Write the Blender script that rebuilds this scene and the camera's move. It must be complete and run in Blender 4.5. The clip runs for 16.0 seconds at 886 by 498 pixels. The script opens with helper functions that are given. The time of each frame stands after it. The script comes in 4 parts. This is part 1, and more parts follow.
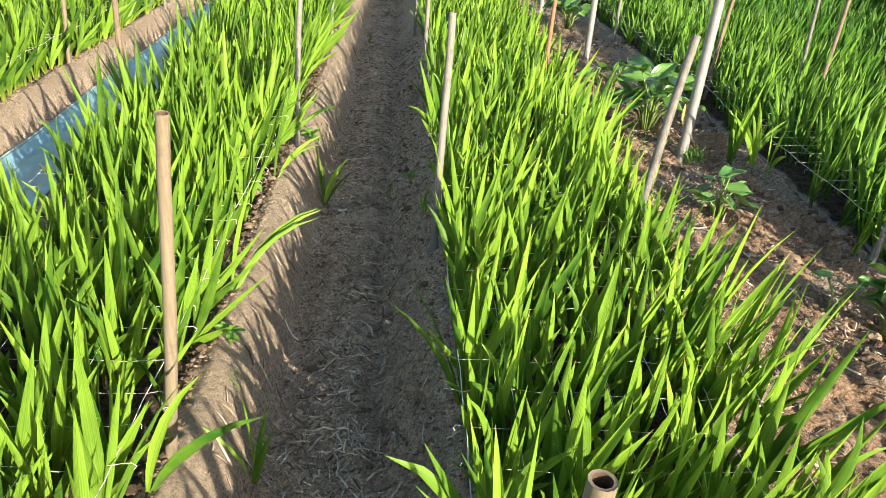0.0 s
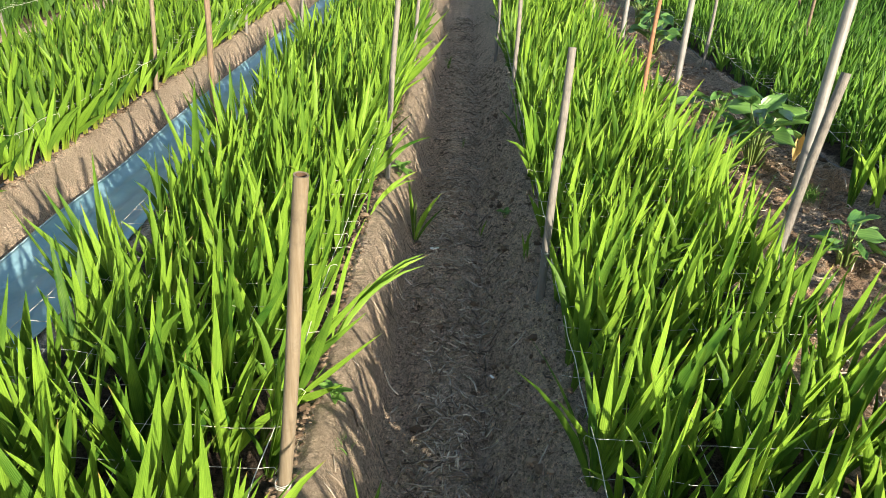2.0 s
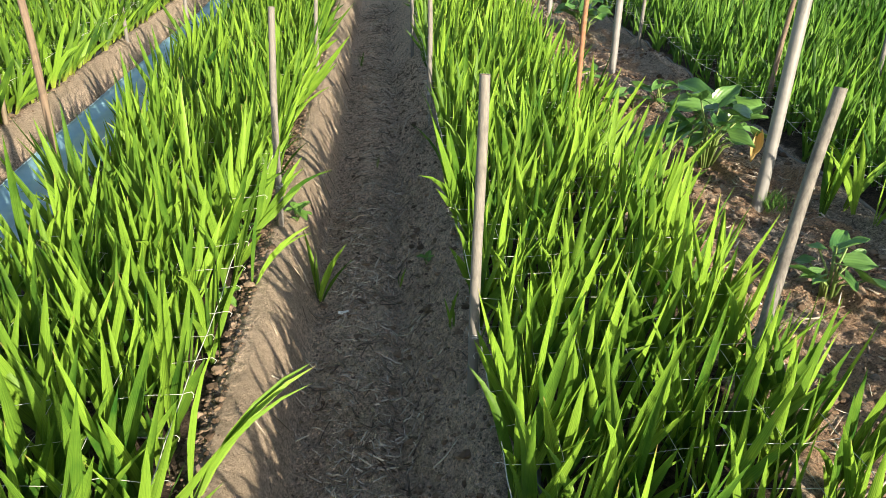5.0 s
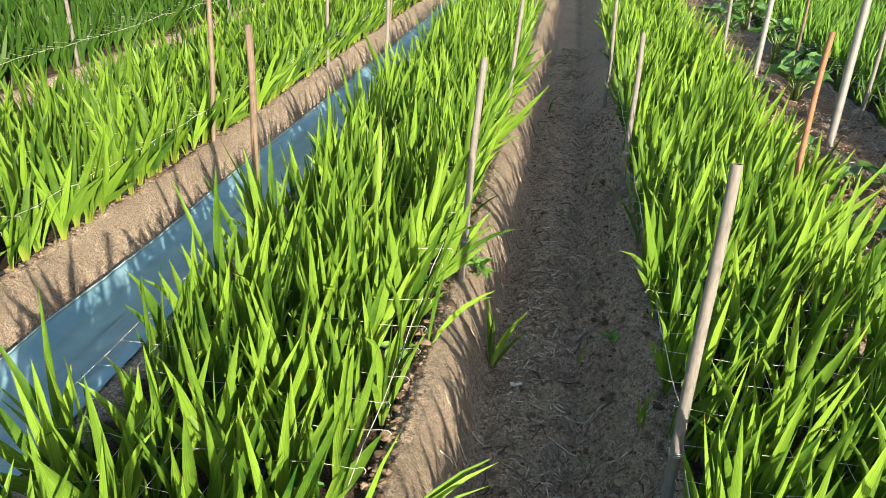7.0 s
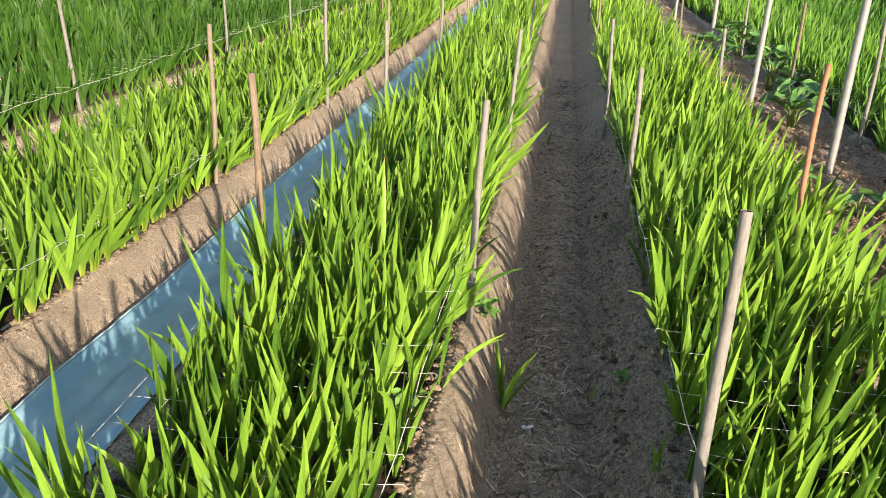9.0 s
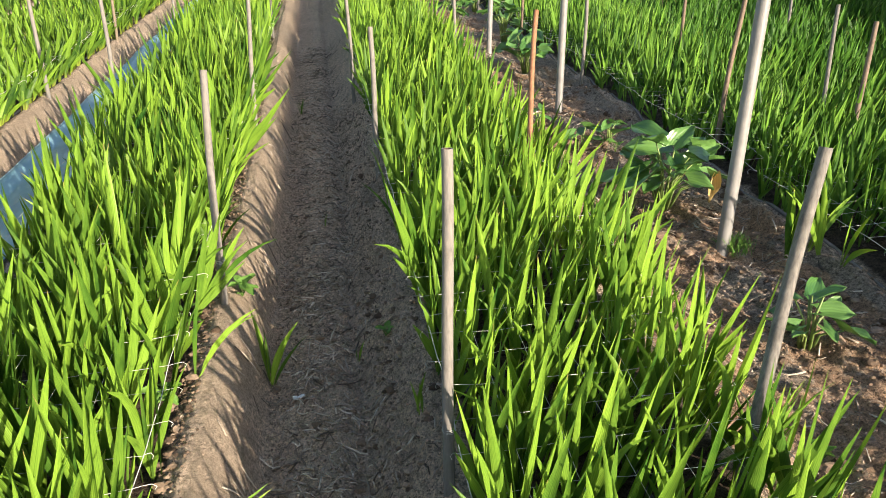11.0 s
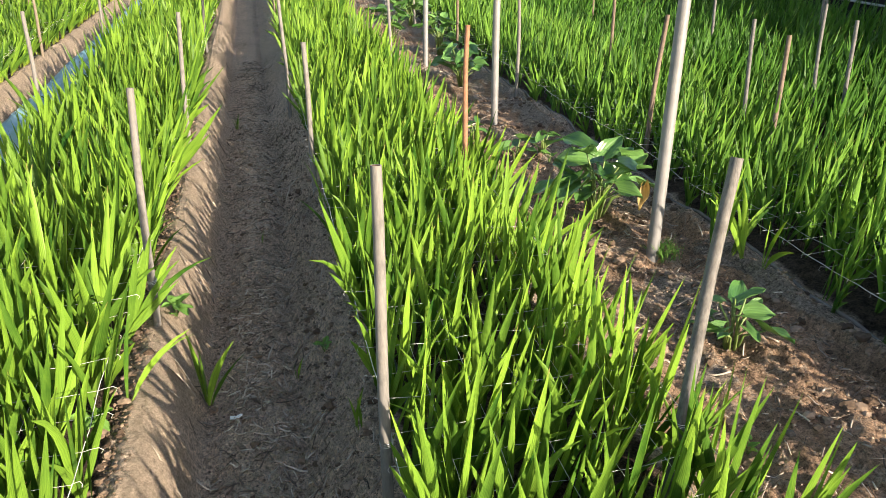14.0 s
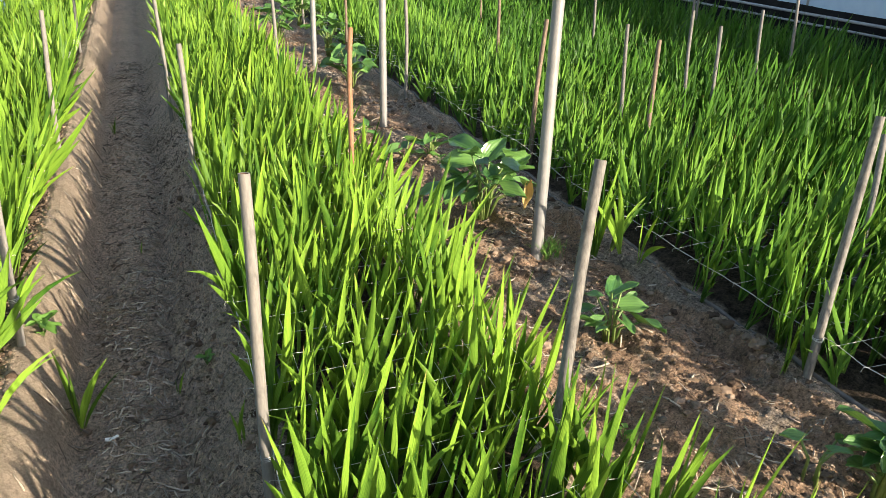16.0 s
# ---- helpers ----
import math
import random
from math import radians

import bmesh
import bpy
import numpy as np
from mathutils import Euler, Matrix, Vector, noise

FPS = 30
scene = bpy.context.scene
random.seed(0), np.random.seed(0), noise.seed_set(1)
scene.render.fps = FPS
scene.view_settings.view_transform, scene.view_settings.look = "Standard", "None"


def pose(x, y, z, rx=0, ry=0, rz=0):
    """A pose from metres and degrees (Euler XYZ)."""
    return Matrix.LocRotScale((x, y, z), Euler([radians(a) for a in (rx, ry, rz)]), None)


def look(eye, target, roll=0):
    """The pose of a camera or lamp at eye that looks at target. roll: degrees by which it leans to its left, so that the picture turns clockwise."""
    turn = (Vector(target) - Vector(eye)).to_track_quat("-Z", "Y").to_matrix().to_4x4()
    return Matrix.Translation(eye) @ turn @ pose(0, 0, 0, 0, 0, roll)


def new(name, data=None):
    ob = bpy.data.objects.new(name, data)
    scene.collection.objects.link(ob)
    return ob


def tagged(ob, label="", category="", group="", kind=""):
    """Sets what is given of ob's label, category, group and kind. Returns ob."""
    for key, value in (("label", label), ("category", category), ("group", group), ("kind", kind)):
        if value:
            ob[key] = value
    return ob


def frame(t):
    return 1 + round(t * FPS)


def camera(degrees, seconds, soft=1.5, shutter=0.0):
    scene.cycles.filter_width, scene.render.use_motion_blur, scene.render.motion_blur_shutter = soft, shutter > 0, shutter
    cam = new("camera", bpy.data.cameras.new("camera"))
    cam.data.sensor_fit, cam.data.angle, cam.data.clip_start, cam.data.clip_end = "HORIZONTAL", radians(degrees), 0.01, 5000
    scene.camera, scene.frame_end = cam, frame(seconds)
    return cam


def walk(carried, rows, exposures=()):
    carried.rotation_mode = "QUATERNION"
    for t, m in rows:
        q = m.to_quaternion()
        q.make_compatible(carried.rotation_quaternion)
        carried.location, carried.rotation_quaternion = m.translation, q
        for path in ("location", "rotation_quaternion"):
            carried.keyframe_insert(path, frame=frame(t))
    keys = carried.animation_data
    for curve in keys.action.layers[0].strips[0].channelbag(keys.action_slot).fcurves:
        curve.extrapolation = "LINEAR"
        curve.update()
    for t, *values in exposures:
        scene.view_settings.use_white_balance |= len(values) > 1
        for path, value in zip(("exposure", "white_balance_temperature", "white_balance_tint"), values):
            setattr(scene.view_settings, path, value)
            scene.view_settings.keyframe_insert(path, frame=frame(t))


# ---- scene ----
cam = camera(63.1, 16.0, soft=0.55)
PATH = [
    (0, (0.166, -0.049, 1.567), (0.298, 1.705, 0.616), 3.7),
    (0.5, (0.153, -0.056, 1.582), (0.204, 1.719, 0.662), 3.0),
    (1, (0.107, -0.02, 1.578), (0.075, 1.762, 0.671), 3.1),
    (1.5, (0.035, 0.085, 1.581), (-0.011, 1.867, 0.675), 3.4),
    (2, (-0.026, 0.166, 1.57), (-0.046, 1.943, 0.654), 2.7),
    (2.5, (-0.039, 0.24, 1.567), (-0.026, 2.007, 0.628), 1.4),
    (3, (0.009, 0.357, 1.57), (0.061, 2.117, 0.62), 0.3),
    (3.5, (0.077, 0.483, 1.583), (0.192, 2.228, 0.614), 0.2),
    (3.7, (0.116, 0.546, 1.565), (0.25, 2.286, 0.588), -0.0),
    (5.8, (0.113, 1.017, 1.575), (0.218, 2.78, 0.636), 0.7),
    (6, (0.111, 1.055, 1.573), (0.165, 2.826, 0.646), 1.0),
    (6.5, (0.053, 1.078, 1.585), (-0.057, 2.855, 0.675), 1.2),
    (7, (-0.041, 1.071, 1.597), (-0.323, 2.838, 0.704), 1.7),
    (7.5, (-0.104, 1.062, 1.604), (-0.53, 2.81, 0.732), 2.0),
    (8, (-0.126, 1.069, 1.613), (-0.62, 2.816, 0.774), 1.6),
    (8.5, (-0.121, 1.086, 1.65), (-0.571, 2.852, 0.826), 0.9),
    (9, (-0.073, 1.093, 1.649), (-0.36, 2.892, 0.823), 0.3),
    (9.5, (-0.013, 1.099, 1.632), (-0.1, 2.91, 0.788), -0.0),
    (10, (0.047, 1.102, 1.61), (0.129, 2.903, 0.744), -0.7),
    (10.2, (0.063, 1.099, 1.609), (0.203, 2.889, 0.728), -0.9),
    (12.3, (0.1, 1.094, 1.615), (0.431, 2.849, 0.715), -0.5),
    (12.5, (0.098, 1.091, 1.612), (0.424, 2.85, 0.719), -0.5),
    (13, (0.07, 1.09, 1.621), (0.404, 2.854, 0.74), -0.3),
    (13.5, (0.076, 1.08, 1.627), (0.451, 2.841, 0.755), -0.1),
    (14, (0.12, 1.072, 1.628), (0.551, 2.821, 0.758), -0.2),
    (14.5, (0.127, 1.075, 1.625), (0.615, 2.809, 0.756), 0.3),
    (15, (0.131, 1.076, 1.627), (0.672, 2.797, 0.763), 0.9),
    (15.5, (0.148, 1.066, 1.637), (0.763, 2.768, 0.785), 1.4),
    (16, (0.184, 1.057, 1.641), (0.871, 2.723, 0.775), 1.7),
]
walk(cam, [(t, look(eye, target, roll)) for t, eye, target, roll in PATH], exposures=[(0, 1.30, 6850, 10), (1.0, 1.06, 6850, 10), (1.5, 1.05, 6850, 10), (5.8, 1.07, 6850, 10), (9, 1.09, 6850, 14), (14, 1.15, 6850, 15), (16, 1.19, 6850, 13)])
SUN_TO = Vector((0.58, -0.815, 0.0)).normalized()
SUN_ELEV = radians(17.6)

# ---- light ----
world = bpy.data.worlds.new("sky")
scene.world = world
world.use_nodes = True
wn = world.node_tree.nodes
sky = wn.new("ShaderNodeTexSky")
sky.sky_type = "NISHITA"
sky.sun_disc = False
sky.sun_elevation = SUN_ELEV
sky.sun_rotation = math.atan2(SUN_TO.x, SUN_TO.y)
sky.air_density, sky.dust_density = 1.0, 1.5
wn["Background"].inputs["Strength"].default_value = 0.124
world.node_tree.links.new(sky.outputs[0], wn["Background"].inputs["Color"])
sun = new("sun", bpy.data.lights.new("sun", "SUN"))
sun.data.energy, sun.data.angle, sun.data.color = 5.0, radians(0.6), (1.0, 0.90, 0.74)
to_sun = Vector((SUN_TO.x * math.cos(SUN_ELEV), SUN_TO.y * math.cos(SUN_ELEV), math.sin(SUN_ELEV)))
sun.matrix_world = look((0, 0, 8), Vector((0, 0, 8)) - to_sun)


# ---- materials ----
class Nodes:
    """A small helper that wires up one node material."""

    def __init__(self, name):
        self.mat = bpy.data.materials.new(name)
        self.mat.use_nodes = True
        self.tree = self.mat.node_tree
        self.tree.nodes.clear()
        self.out = self.tree.nodes.new("ShaderNodeOutputMaterial")

    def put(self, socket, value):
        if hasattr(value, "is_output"):
            self.tree.links.new(value, socket)
        elif isinstance(value, tuple) and len(value) == 3 and socket.type == "RGBA":
            socket.default_value = (*value, 1)
        else:
            socket.default_value = value

    def node(self, kind, out=0, **inputs):
        n = self.tree.nodes.new(kind)
        for key, value in inputs.items():
            key = key.replace("_", " ")
            self.put(n.inputs[int(key[1:])] if key[0] == "i" and key[1:].isdigit() else n.inputs[key], value)
        return n.outputs[out]

    def coords(self):
        return self.node("ShaderNodeTexCoord", 3)

    def noise(self, scale, detail=4.0, rough=0.6, vector=None, out=0):
        return self.node("ShaderNodeTexNoise", out, Vector=self.coords() if vector is None else vector, Scale=scale, Detail=detail, Roughness=rough)

    def ramp(self, value, *stops):
        n = self.tree.nodes.new("ShaderNodeValToRGB")
        self.tree.links.new(value, n.inputs[0])
        while len(n.color_ramp.elements) < len(stops):
            n.color_ramp.elements.new(0.5)
        for e, (at, colour) in zip(n.color_ramp.elements, stops):
            e.position, e.color = at, (*colour, 1) if isinstance(colour, tuple) else (colour, colour, colour, 1)
        return n.outputs[0]

    def mix(self, fac, a, b, blend="MIX"):
        n = self.tree.nodes.new("ShaderNodeMix")
        n.data_type, n.blend_type = "RGBA", blend
        for socket, value in zip((n.inputs[0], n.inputs[6], n.inputs[7]), (fac, a, b)):
            self.put(socket, value)
        return n.outputs[2]

    def math(self, op, a, b=0.0, clamp=False):
        n = self.tree.nodes.new("ShaderNodeMath")
        n.operation, n.use_clamp = op, clamp
        self.put(n.inputs[0], a)
        self.put(n.inputs[1], b)
        return n.outputs[0]

    def attribute(self, name):
        n = self.tree.nodes.new("ShaderNodeAttribute")
        n.attribute_name = name
        return n.outputs[2]

    def bump(self, height, strength, distance):
        return self.node("ShaderNodeBump", Height=height, Strength=strength, Distance=distance)

    def stretched(self, sx, sy, sz):
        return self.node("ShaderNodeMapping", Vector=self.coords(), Scale=(sx, sy, sz))

    def done(self, shader):
        self.tree.links.new(shader, self.out.inputs[0])
        return self.mat

    def glossy(self, colour, rough, normal=None, **more):
        extra = dict(more)
        if normal is not None:
            extra["Normal"] = normal
        return self.done(self.node("ShaderNodeBsdfPrincipled", Base_Color=colour, Roughness=rough, **extra))


def soil_material():
    n = Nodes("soil")
    bed = n.attribute("bed")
    red = n.attribute("red")
    pale = n.attribute("pale")
    crust = n.attribute("crust")
    big, mid, fine = n.noise(2.2, 5), n.noise(16, 6, 0.65), n.noise(130, 5, 0.75)
    clot = n.noise(58, 5, 0.75)
    grain = n.noise(420, 3, 0.7)
    base = n.ramp(big, (0.3, (0.530, 0.410, 0.305)), (0.55, (0.670, 0.530, 0.403)), (0.75, (0.740, 0.598, 0.462)))
    base = n.mix(red, base, n.ramp(n.noise(8.0, 8, 0.72), (0.36, (0.170, 0.106, 0.067)), (0.46, (0.370, 0.235, 0.145)), (0.54, (0.490, 0.316, 0.198)), (0.60, (0.440, 0.342, 0.252)), (0.68, (0.580, 0.475, 0.368))))
    base = n.mix(crust, base, n.ramp(clot, (0.3, (0.250, 0.205, 0.160)), (0.7, (0.47, 0.400, 0.320))))
    base = n.mix(pale, base, n.ramp(mid, (0.3, (0.350, 0.276, 0.199)), (0.7, (0.470, 0.376, 0.279))))
    # Dark bed compost, taken down to near black to paint in shade between leaves.
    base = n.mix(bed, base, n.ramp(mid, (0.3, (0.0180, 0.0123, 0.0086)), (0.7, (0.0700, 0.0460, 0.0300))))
    base = n.mix(n.ramp(mid, (0.35, 0.0), (0.75, 0.40)), base, n.mix(0.5, base, (0.3250, 0.2665, 0.2080)))
    even = n.math("ADD", n.math("MULTIPLY", pale, 0.8), n.math("MULTIPLY", red, 0.15), True)
    # Dry and damp mottling; its low end also paints crevice shade into the pits.
    speck = n.mix(n.math("MULTIPLY", pale, 0.6), n.ramp(fine, (0.35, 0.34), (0.47, 0.92), (0.56, 1.10), (0.66, 1.60)), (1.0, 1.0, 1.0))
    base = n.mix(1.0, base, speck, "MULTIPLY")
    base = n.mix(1.0, base, n.mix(even, n.ramp(clot, (0.36, 0.42), (0.47, 0.96), (0.60, 1.36)), (1.0, 1.0, 1.0)), "MULTIPLY")
    base = n.mix(1.0, base, n.ramp(grain, (0.3, 0.82), (0.7, 1.16)), "MULTIPLY")
    coarse = n.math("MULTIPLY", n.math("ADD", n.math("MULTIPLY", mid, 1.2), n.math("MULTIPLY", clot, 1.4)), n.math("SUBTRACT", 1.0, n.math("MULTIPLY", pale, 0.75)))
    height = n.math("ADD", coarse, n.math("ADD", n.math("MULTIPLY", fine, 0.9), n.math("MULTIPLY", grain, 0.4)))
    return n.glossy(base, 0.95, n.bump(height, 1.0, 0.021), Specular_IOR_Level=0.15)


def leaf_material(name, dark, light, thin, sheen=0.40, gloss=0.18, stem=(0.17, 0.22, 0.06), feet=0.30):
    """A ribbed, slightly waxy blade that lets light through."""
    n = Nodes(name)
    uv = n.node("ShaderNodeUVMap")
    xy = n.node("ShaderNodeSeparateXYZ", 0, Vector=uv)
    along = n.tree.nodes[-1].outputs[1]
    island = n.node("ShaderNodeNewGeometry", 8)
    thing = n.node("ShaderNodeObjectInfo", 5)
    mixed = n.math("FRACT", n.math("ADD", island, thing))
    ribs = n.math("SINE", n.math("MULTIPLY", xy, 50.0))
    rib = n.math("MULTIPLY_ADD", ribs, 0.5)
    n.tree.nodes[-1].inputs[2].default_value = 0.5
    mid = n.ramp(n.math("ABSOLUTE", n.math("SUBTRACT", xy, 0.5)), (0.0, 1.0), (0.06, 0.0))
    blot = n.noise(9.0, 3)
    colour = n.mix(n.ramp(mixed, (0.12, 0.0), (0.5, 0.5), (0.88, 1.0)), dark, light)
    colour = n.mix(n.ramp(blot, (0.35, 0.0), (0.7, 0.5)), colour, light)
    colour = n.mix(n.math("MULTIPLY", rib, 0.24), colour, dark)
    colour = n.mix(n.math("MULTIPLY", mid, 0.4), colour, dark)
    foot = n.ramp(along, (0.0, 1.0), (0.22, 0.0))
    colour = n.mix(n.math("MULTIPLY", foot, feet), colour, stem)
    dry = n.math("MULTIPLY", n.ramp(along, (0.93, 0.0), (0.99, 1.0)), n.ramp(mixed, (0.80, 0.0), (0.82, 1.0)))
    colour = n.mix(dry, colour, (0.27, 0.19, 0.08))
    glow = n.mix(0.5, thin, n.mix(1.0, colour, (2.6, 2.4, 1.6), "MULTIPLY"))
    glow = n.mix(n.math("MULTIPLY", rib, 0.25), glow, colour)
    normal = n.bump(ribs, 0.22, 0.001)
    body = n.node("ShaderNodeBsdfPrincipled", Base_Color=colour, Roughness=sheen, Specular_IOR_Level=gloss, Normal=normal)
    through_light = n.node("ShaderNodeBsdfTranslucent", Color=glow, Normal=normal)
    return n.done(n.node("ShaderNodeMixShader", i0=0.11, i1=body, i2=through_light))


def stake_material(name, dark, light, rough=0.7):
    n = Nodes(name)
    fibre = n.noise(1.0, 6, 0.65, n.stretched(160, 160, 7))
    stain = n.noise(14, 5, 0.7)
    thing = n.node("ShaderNodeObjectInfo", 5)
    colour = n.mix(n.ramp(fibre, (0.3, 0.0), (0.7, 1.0)), dark, light)
    colour = n.mix(n.ramp(stain, (0.52, 0.0), (0.68, 0.6)), colour, n.mix(0.6, dark, (0.05, 0.045, 0.04)))
    colour = n.mix(n.math("MULTIPLY", thing, 0.25), colour, dark)
    return n.glossy(colour, rough, n.bump(fibre, 0.3, 0.002), Specular_IOR_Level=0.3)


def plain_material(name, dark, light, rough, scale=30.0, bump=0.2, depth=0.003, **more):
    n = Nodes(name)
    a = n.noise(scale, 5, 0.65)
    colour = n.mix(n.ramp(a, (0.3, 0.0), (0.7, 1.0)), dark, light)
    return n.glossy(colour, rough, n.bump(a, bump, depth), **more)


def film_material(name, dull, bright, thin):
    n = Nodes(name)
    a, b = n.noise(5, 5), n.noise(40, 4)
    colour = n.mix(n.ramp(a, (0.35, 0.0), (0.7, 1.0)), dull, bright)
    colour = n.mix(n.ramp(b, (0.60, 0.0), (0.78, 0.20)), colour, (0.40, 0.42, 0.38))
    body = n.node("ShaderNodeBsdfPrincipled", Base_Color=colour, Roughness=0.34, Specular_IOR_Level=0.5, Normal=n.bump(b, 0.12, 0.004))
    lit = n.node("ShaderNodeBsdfTranslucent", Color=colour)
    return n.done(n.node("ShaderNodeMixShader", i0=thin, i1=body, i2=lit))


def scrap_material(name, dark, middle, light):
    """Loose scraps or crumbs, each piece of its own tone."""
    n = Nodes(name)
    tone = n.ramp(n.node("ShaderNodeNewGeometry", 8), (0.0, dark), (0.55, middle), (1.0, light))
    a = n.noise(90, 4, 0.7)
    return n.glossy(n.mix(1.0, tone, n.ramp(a, (0.3, 0.7), (0.7, 1.2)), "MULTIPLY"), 0.9, n.bump(a, 0.5, 0.003), Specular_IOR_Level=0.2)


SOIL = soil_material()
LEAF = leaf_material("gladiolus_leaf", (0.022, 0.084, 0.011), (0.222, 0.380, 0.042), (0.27, 0.41, 0.030))
LEAF_WARM = leaf_material("gladiolus_leaf_warm_green", (0.018, 0.072, 0.010), (0.198, 0.345, 0.038), (0.260, 0.395, 0.03))
LEAF_COOL = leaf_material("gladiolus_leaf_cool_green", (0.015, 0.066, 0.012), (0.165, 0.330, 0.042), (0.19, 0.365, 0.03))
LEAF_YELLOW = leaf_material("gladiolus_leaf_yellowish", (0.014, 0.054, 0.009), (0.175, 0.315, 0.032), (0.245, 0.365, 0.026), stem=(0.36, 0.37, 0.07), feet=0.6)
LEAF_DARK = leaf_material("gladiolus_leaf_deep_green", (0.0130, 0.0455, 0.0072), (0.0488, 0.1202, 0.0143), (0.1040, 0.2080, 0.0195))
# Dimmer copy of the field's leaf, with the far field's shade in its colour.
LEAF_SHADED = leaf_material("gladiolus_leaf_shaded_green", (0.01, 0.046, 0.007), (0.085, 0.215, 0.026), (0.15, 0.33, 0.026))
BROAD = leaf_material("broad_leaf", (0.040, 0.125, 0.028), (0.135, 0.275, 0.070), (0.20, 0.38, 0.05), 0.34, 0.55)
STALK = plain_material("pale_stalk", (0.1040, 0.1950, 0.0390), (0.2340, 0.2990, 0.0910), 0.5, 40.0)
WEED = leaf_material("weed_leaf", (0.080, 0.190, 0.036), (0.170, 0.320, 0.070), (0.22, 0.38, 0.06), 0.5)
DRY = leaf_material("dry_leaf", (0.38, 0.26, 0.09), (0.52, 0.39, 0.17), (0.5, 0.36, 0.14), 0.6)
BAMBOO = stake_material("bamboo", (0.1560, 0.1202, 0.0780), (0.2470, 0.2080, 0.1527))
BLEACHED = stake_material("bleached_bamboo", (0.1560, 0.1463, 0.1333), (0.2600, 0.2438, 0.2178))
GREY_BAMBOO = stake_material("grey_bamboo", (0.100, 0.094, 0.084), (0.265, 0.250, 0.226))
REDDISH = stake_material("reddish_wood", (0.24, 0.105, 0.052), (0.42, 0.225, 0.125))
BROWN = stake_material("brown_bamboo", (0.110, 0.078, 0.055), (0.270, 0.200, 0.142))
HOLLOW = plain_material("hollow", (0.05, 0.03, 0.02), (0.12, 0.07, 0.04), 0.9)
PIPE = plain_material("grey_pipe", (0.1950, 0.1918, 0.1820), (0.2665, 0.2600, 0.2470), 0.5, 12.0, 0.1)
CORD = plain_material("white_cord", (0.52, 0.52, 0.48), (0.68, 0.68, 0.63), 0.6, 60.0)
DRIP = plain_material("drip_tape", (0.020, 0.022, 0.028), (0.05, 0.055, 0.07), 0.4, 20.0)
OLD_HOSE = plain_material("old_hose", (0.1300, 0.1137, 0.0975), (0.2340, 0.2080, 0.1820), 0.7, 25.0)
STRAW = scrap_material("straw", (0.08, 0.06, 0.045), (0.36, 0.30, 0.235), (0.72, 0.64, 0.53))
STONE = plain_material("stone", (0.0929, 0.0761, 0.0592), (0.1775, 0.1521, 0.1225), 0.9, 50.0, 0.5)
CLOD = scrap_material("clod", (0.07, 0.048, 0.033), (0.19, 0.135, 0.092), (0.33, 0.245, 0.175))
CRUMB = scrap_material("crumb", (0.10, 0.074, 0.052), (0.31, 0.235, 0.168), (0.50, 0.40, 0.30))
CHIP = plain_material("white_chip", (0.74, 0.74, 0.72), (0.86, 0.86, 0.84), 0.5)
FILM = film_material("film", (0.22, 0.44, 0.54), (0.36, 0.60, 0.69), 0.25)
RIM = film_material("film_rim", (0.42, 0.60, 0.68), (0.55, 0.72, 0.78), 0.2)
BLACK_SHEET = plain_material("black_sheet", (0.006, 0.006, 0.007), (0.016, 0.016, 0.018), 0.6, 6.0, 0.4, 0.02, Specular_IOR_Level=0.08)
RAIL = plain_material("galvanised_rail", (0.2730, 0.2795, 0.2860), (0.3770, 0.3835, 0.3900), 0.4, 15.0)
COVER = film_material("house_cover", (0.36, 0.50, 0.66), (0.44, 0.58, 0.72), 0.55)


# ---- mesh helpers ----
class Geo:
    """Collects vertices, faces and leaf coordinates for one mesh."""

    def __init__(self):
        self.v, self.f, self.uv = [], [], []

    def add(self, verts, faces, uv=None):
        k = len(self.v)
        self.v.extend(verts)
        self.f.extend(tuple(i + k for i in face) for face in faces)
        self.uv.extend(uv if uv else [(0.25, 0.5)] * len(verts))
        return self

    def tube(self, points, radius, sides=6, caps=True):
        points = [Vector(p) for p in points]
        radii = radius if isinstance(radius, (list, tuple)) else [radius] * len(points)
        verts, faces = [], []
        for i, p in enumerate(points):
            ahead = (points[min(i + 1, len(points) - 1)] - points[max(i - 1, 0)]).normalized()
            side = ahead.cross((0, 0, 1) if abs(ahead.z) < 0.5 else (1, 0, 0)).normalized()
            up = side.cross(ahead)
            for s in range(sides):
                a = 2 * math.pi * s / sides
                verts.append(p + radii[i] * (math.cos(a) * side + math.sin(a) * up))
        for i in range(len(points) - 1):
            for s in range(sides):
                a, b = i * sides + s, i * sides + (s + 1) % sides
                faces.append((a, b, b + sides, a + sides))
        if caps:
            faces += [tuple(range(sides))[::-1], tuple(range(len(verts) - sides, len(verts)))]
        return self.add(verts, faces)

    def mesh(self, name, material, smooth=True):
        me = bpy.data.meshes.new(name)
        me.from_pydata([tuple(p) for p in self.v], [], self.f)
        layer = me.uv_layers.new(name="UVMap")
        loops = np.empty(len(me.loops), dtype=np.int32)
        me.loops.foreach_get("vertex_index", loops)
        layer.data.foreach_set("uv", np.array(self.uv, dtype=np.float32)[loops].ravel())
        me.polygons.foreach_set("use_smooth", [smooth] * len(me.polygons))
        me.materials.append(material)
        return me


def part(name, geo, material, parent=None, label="", smooth=True):
    ob = new(name, geo if isinstance(geo, bpy.types.Mesh) else geo.mesh(name, material, smooth))
    if parent is not None:
        ob.parent = parent
    return tagged(ob, label)


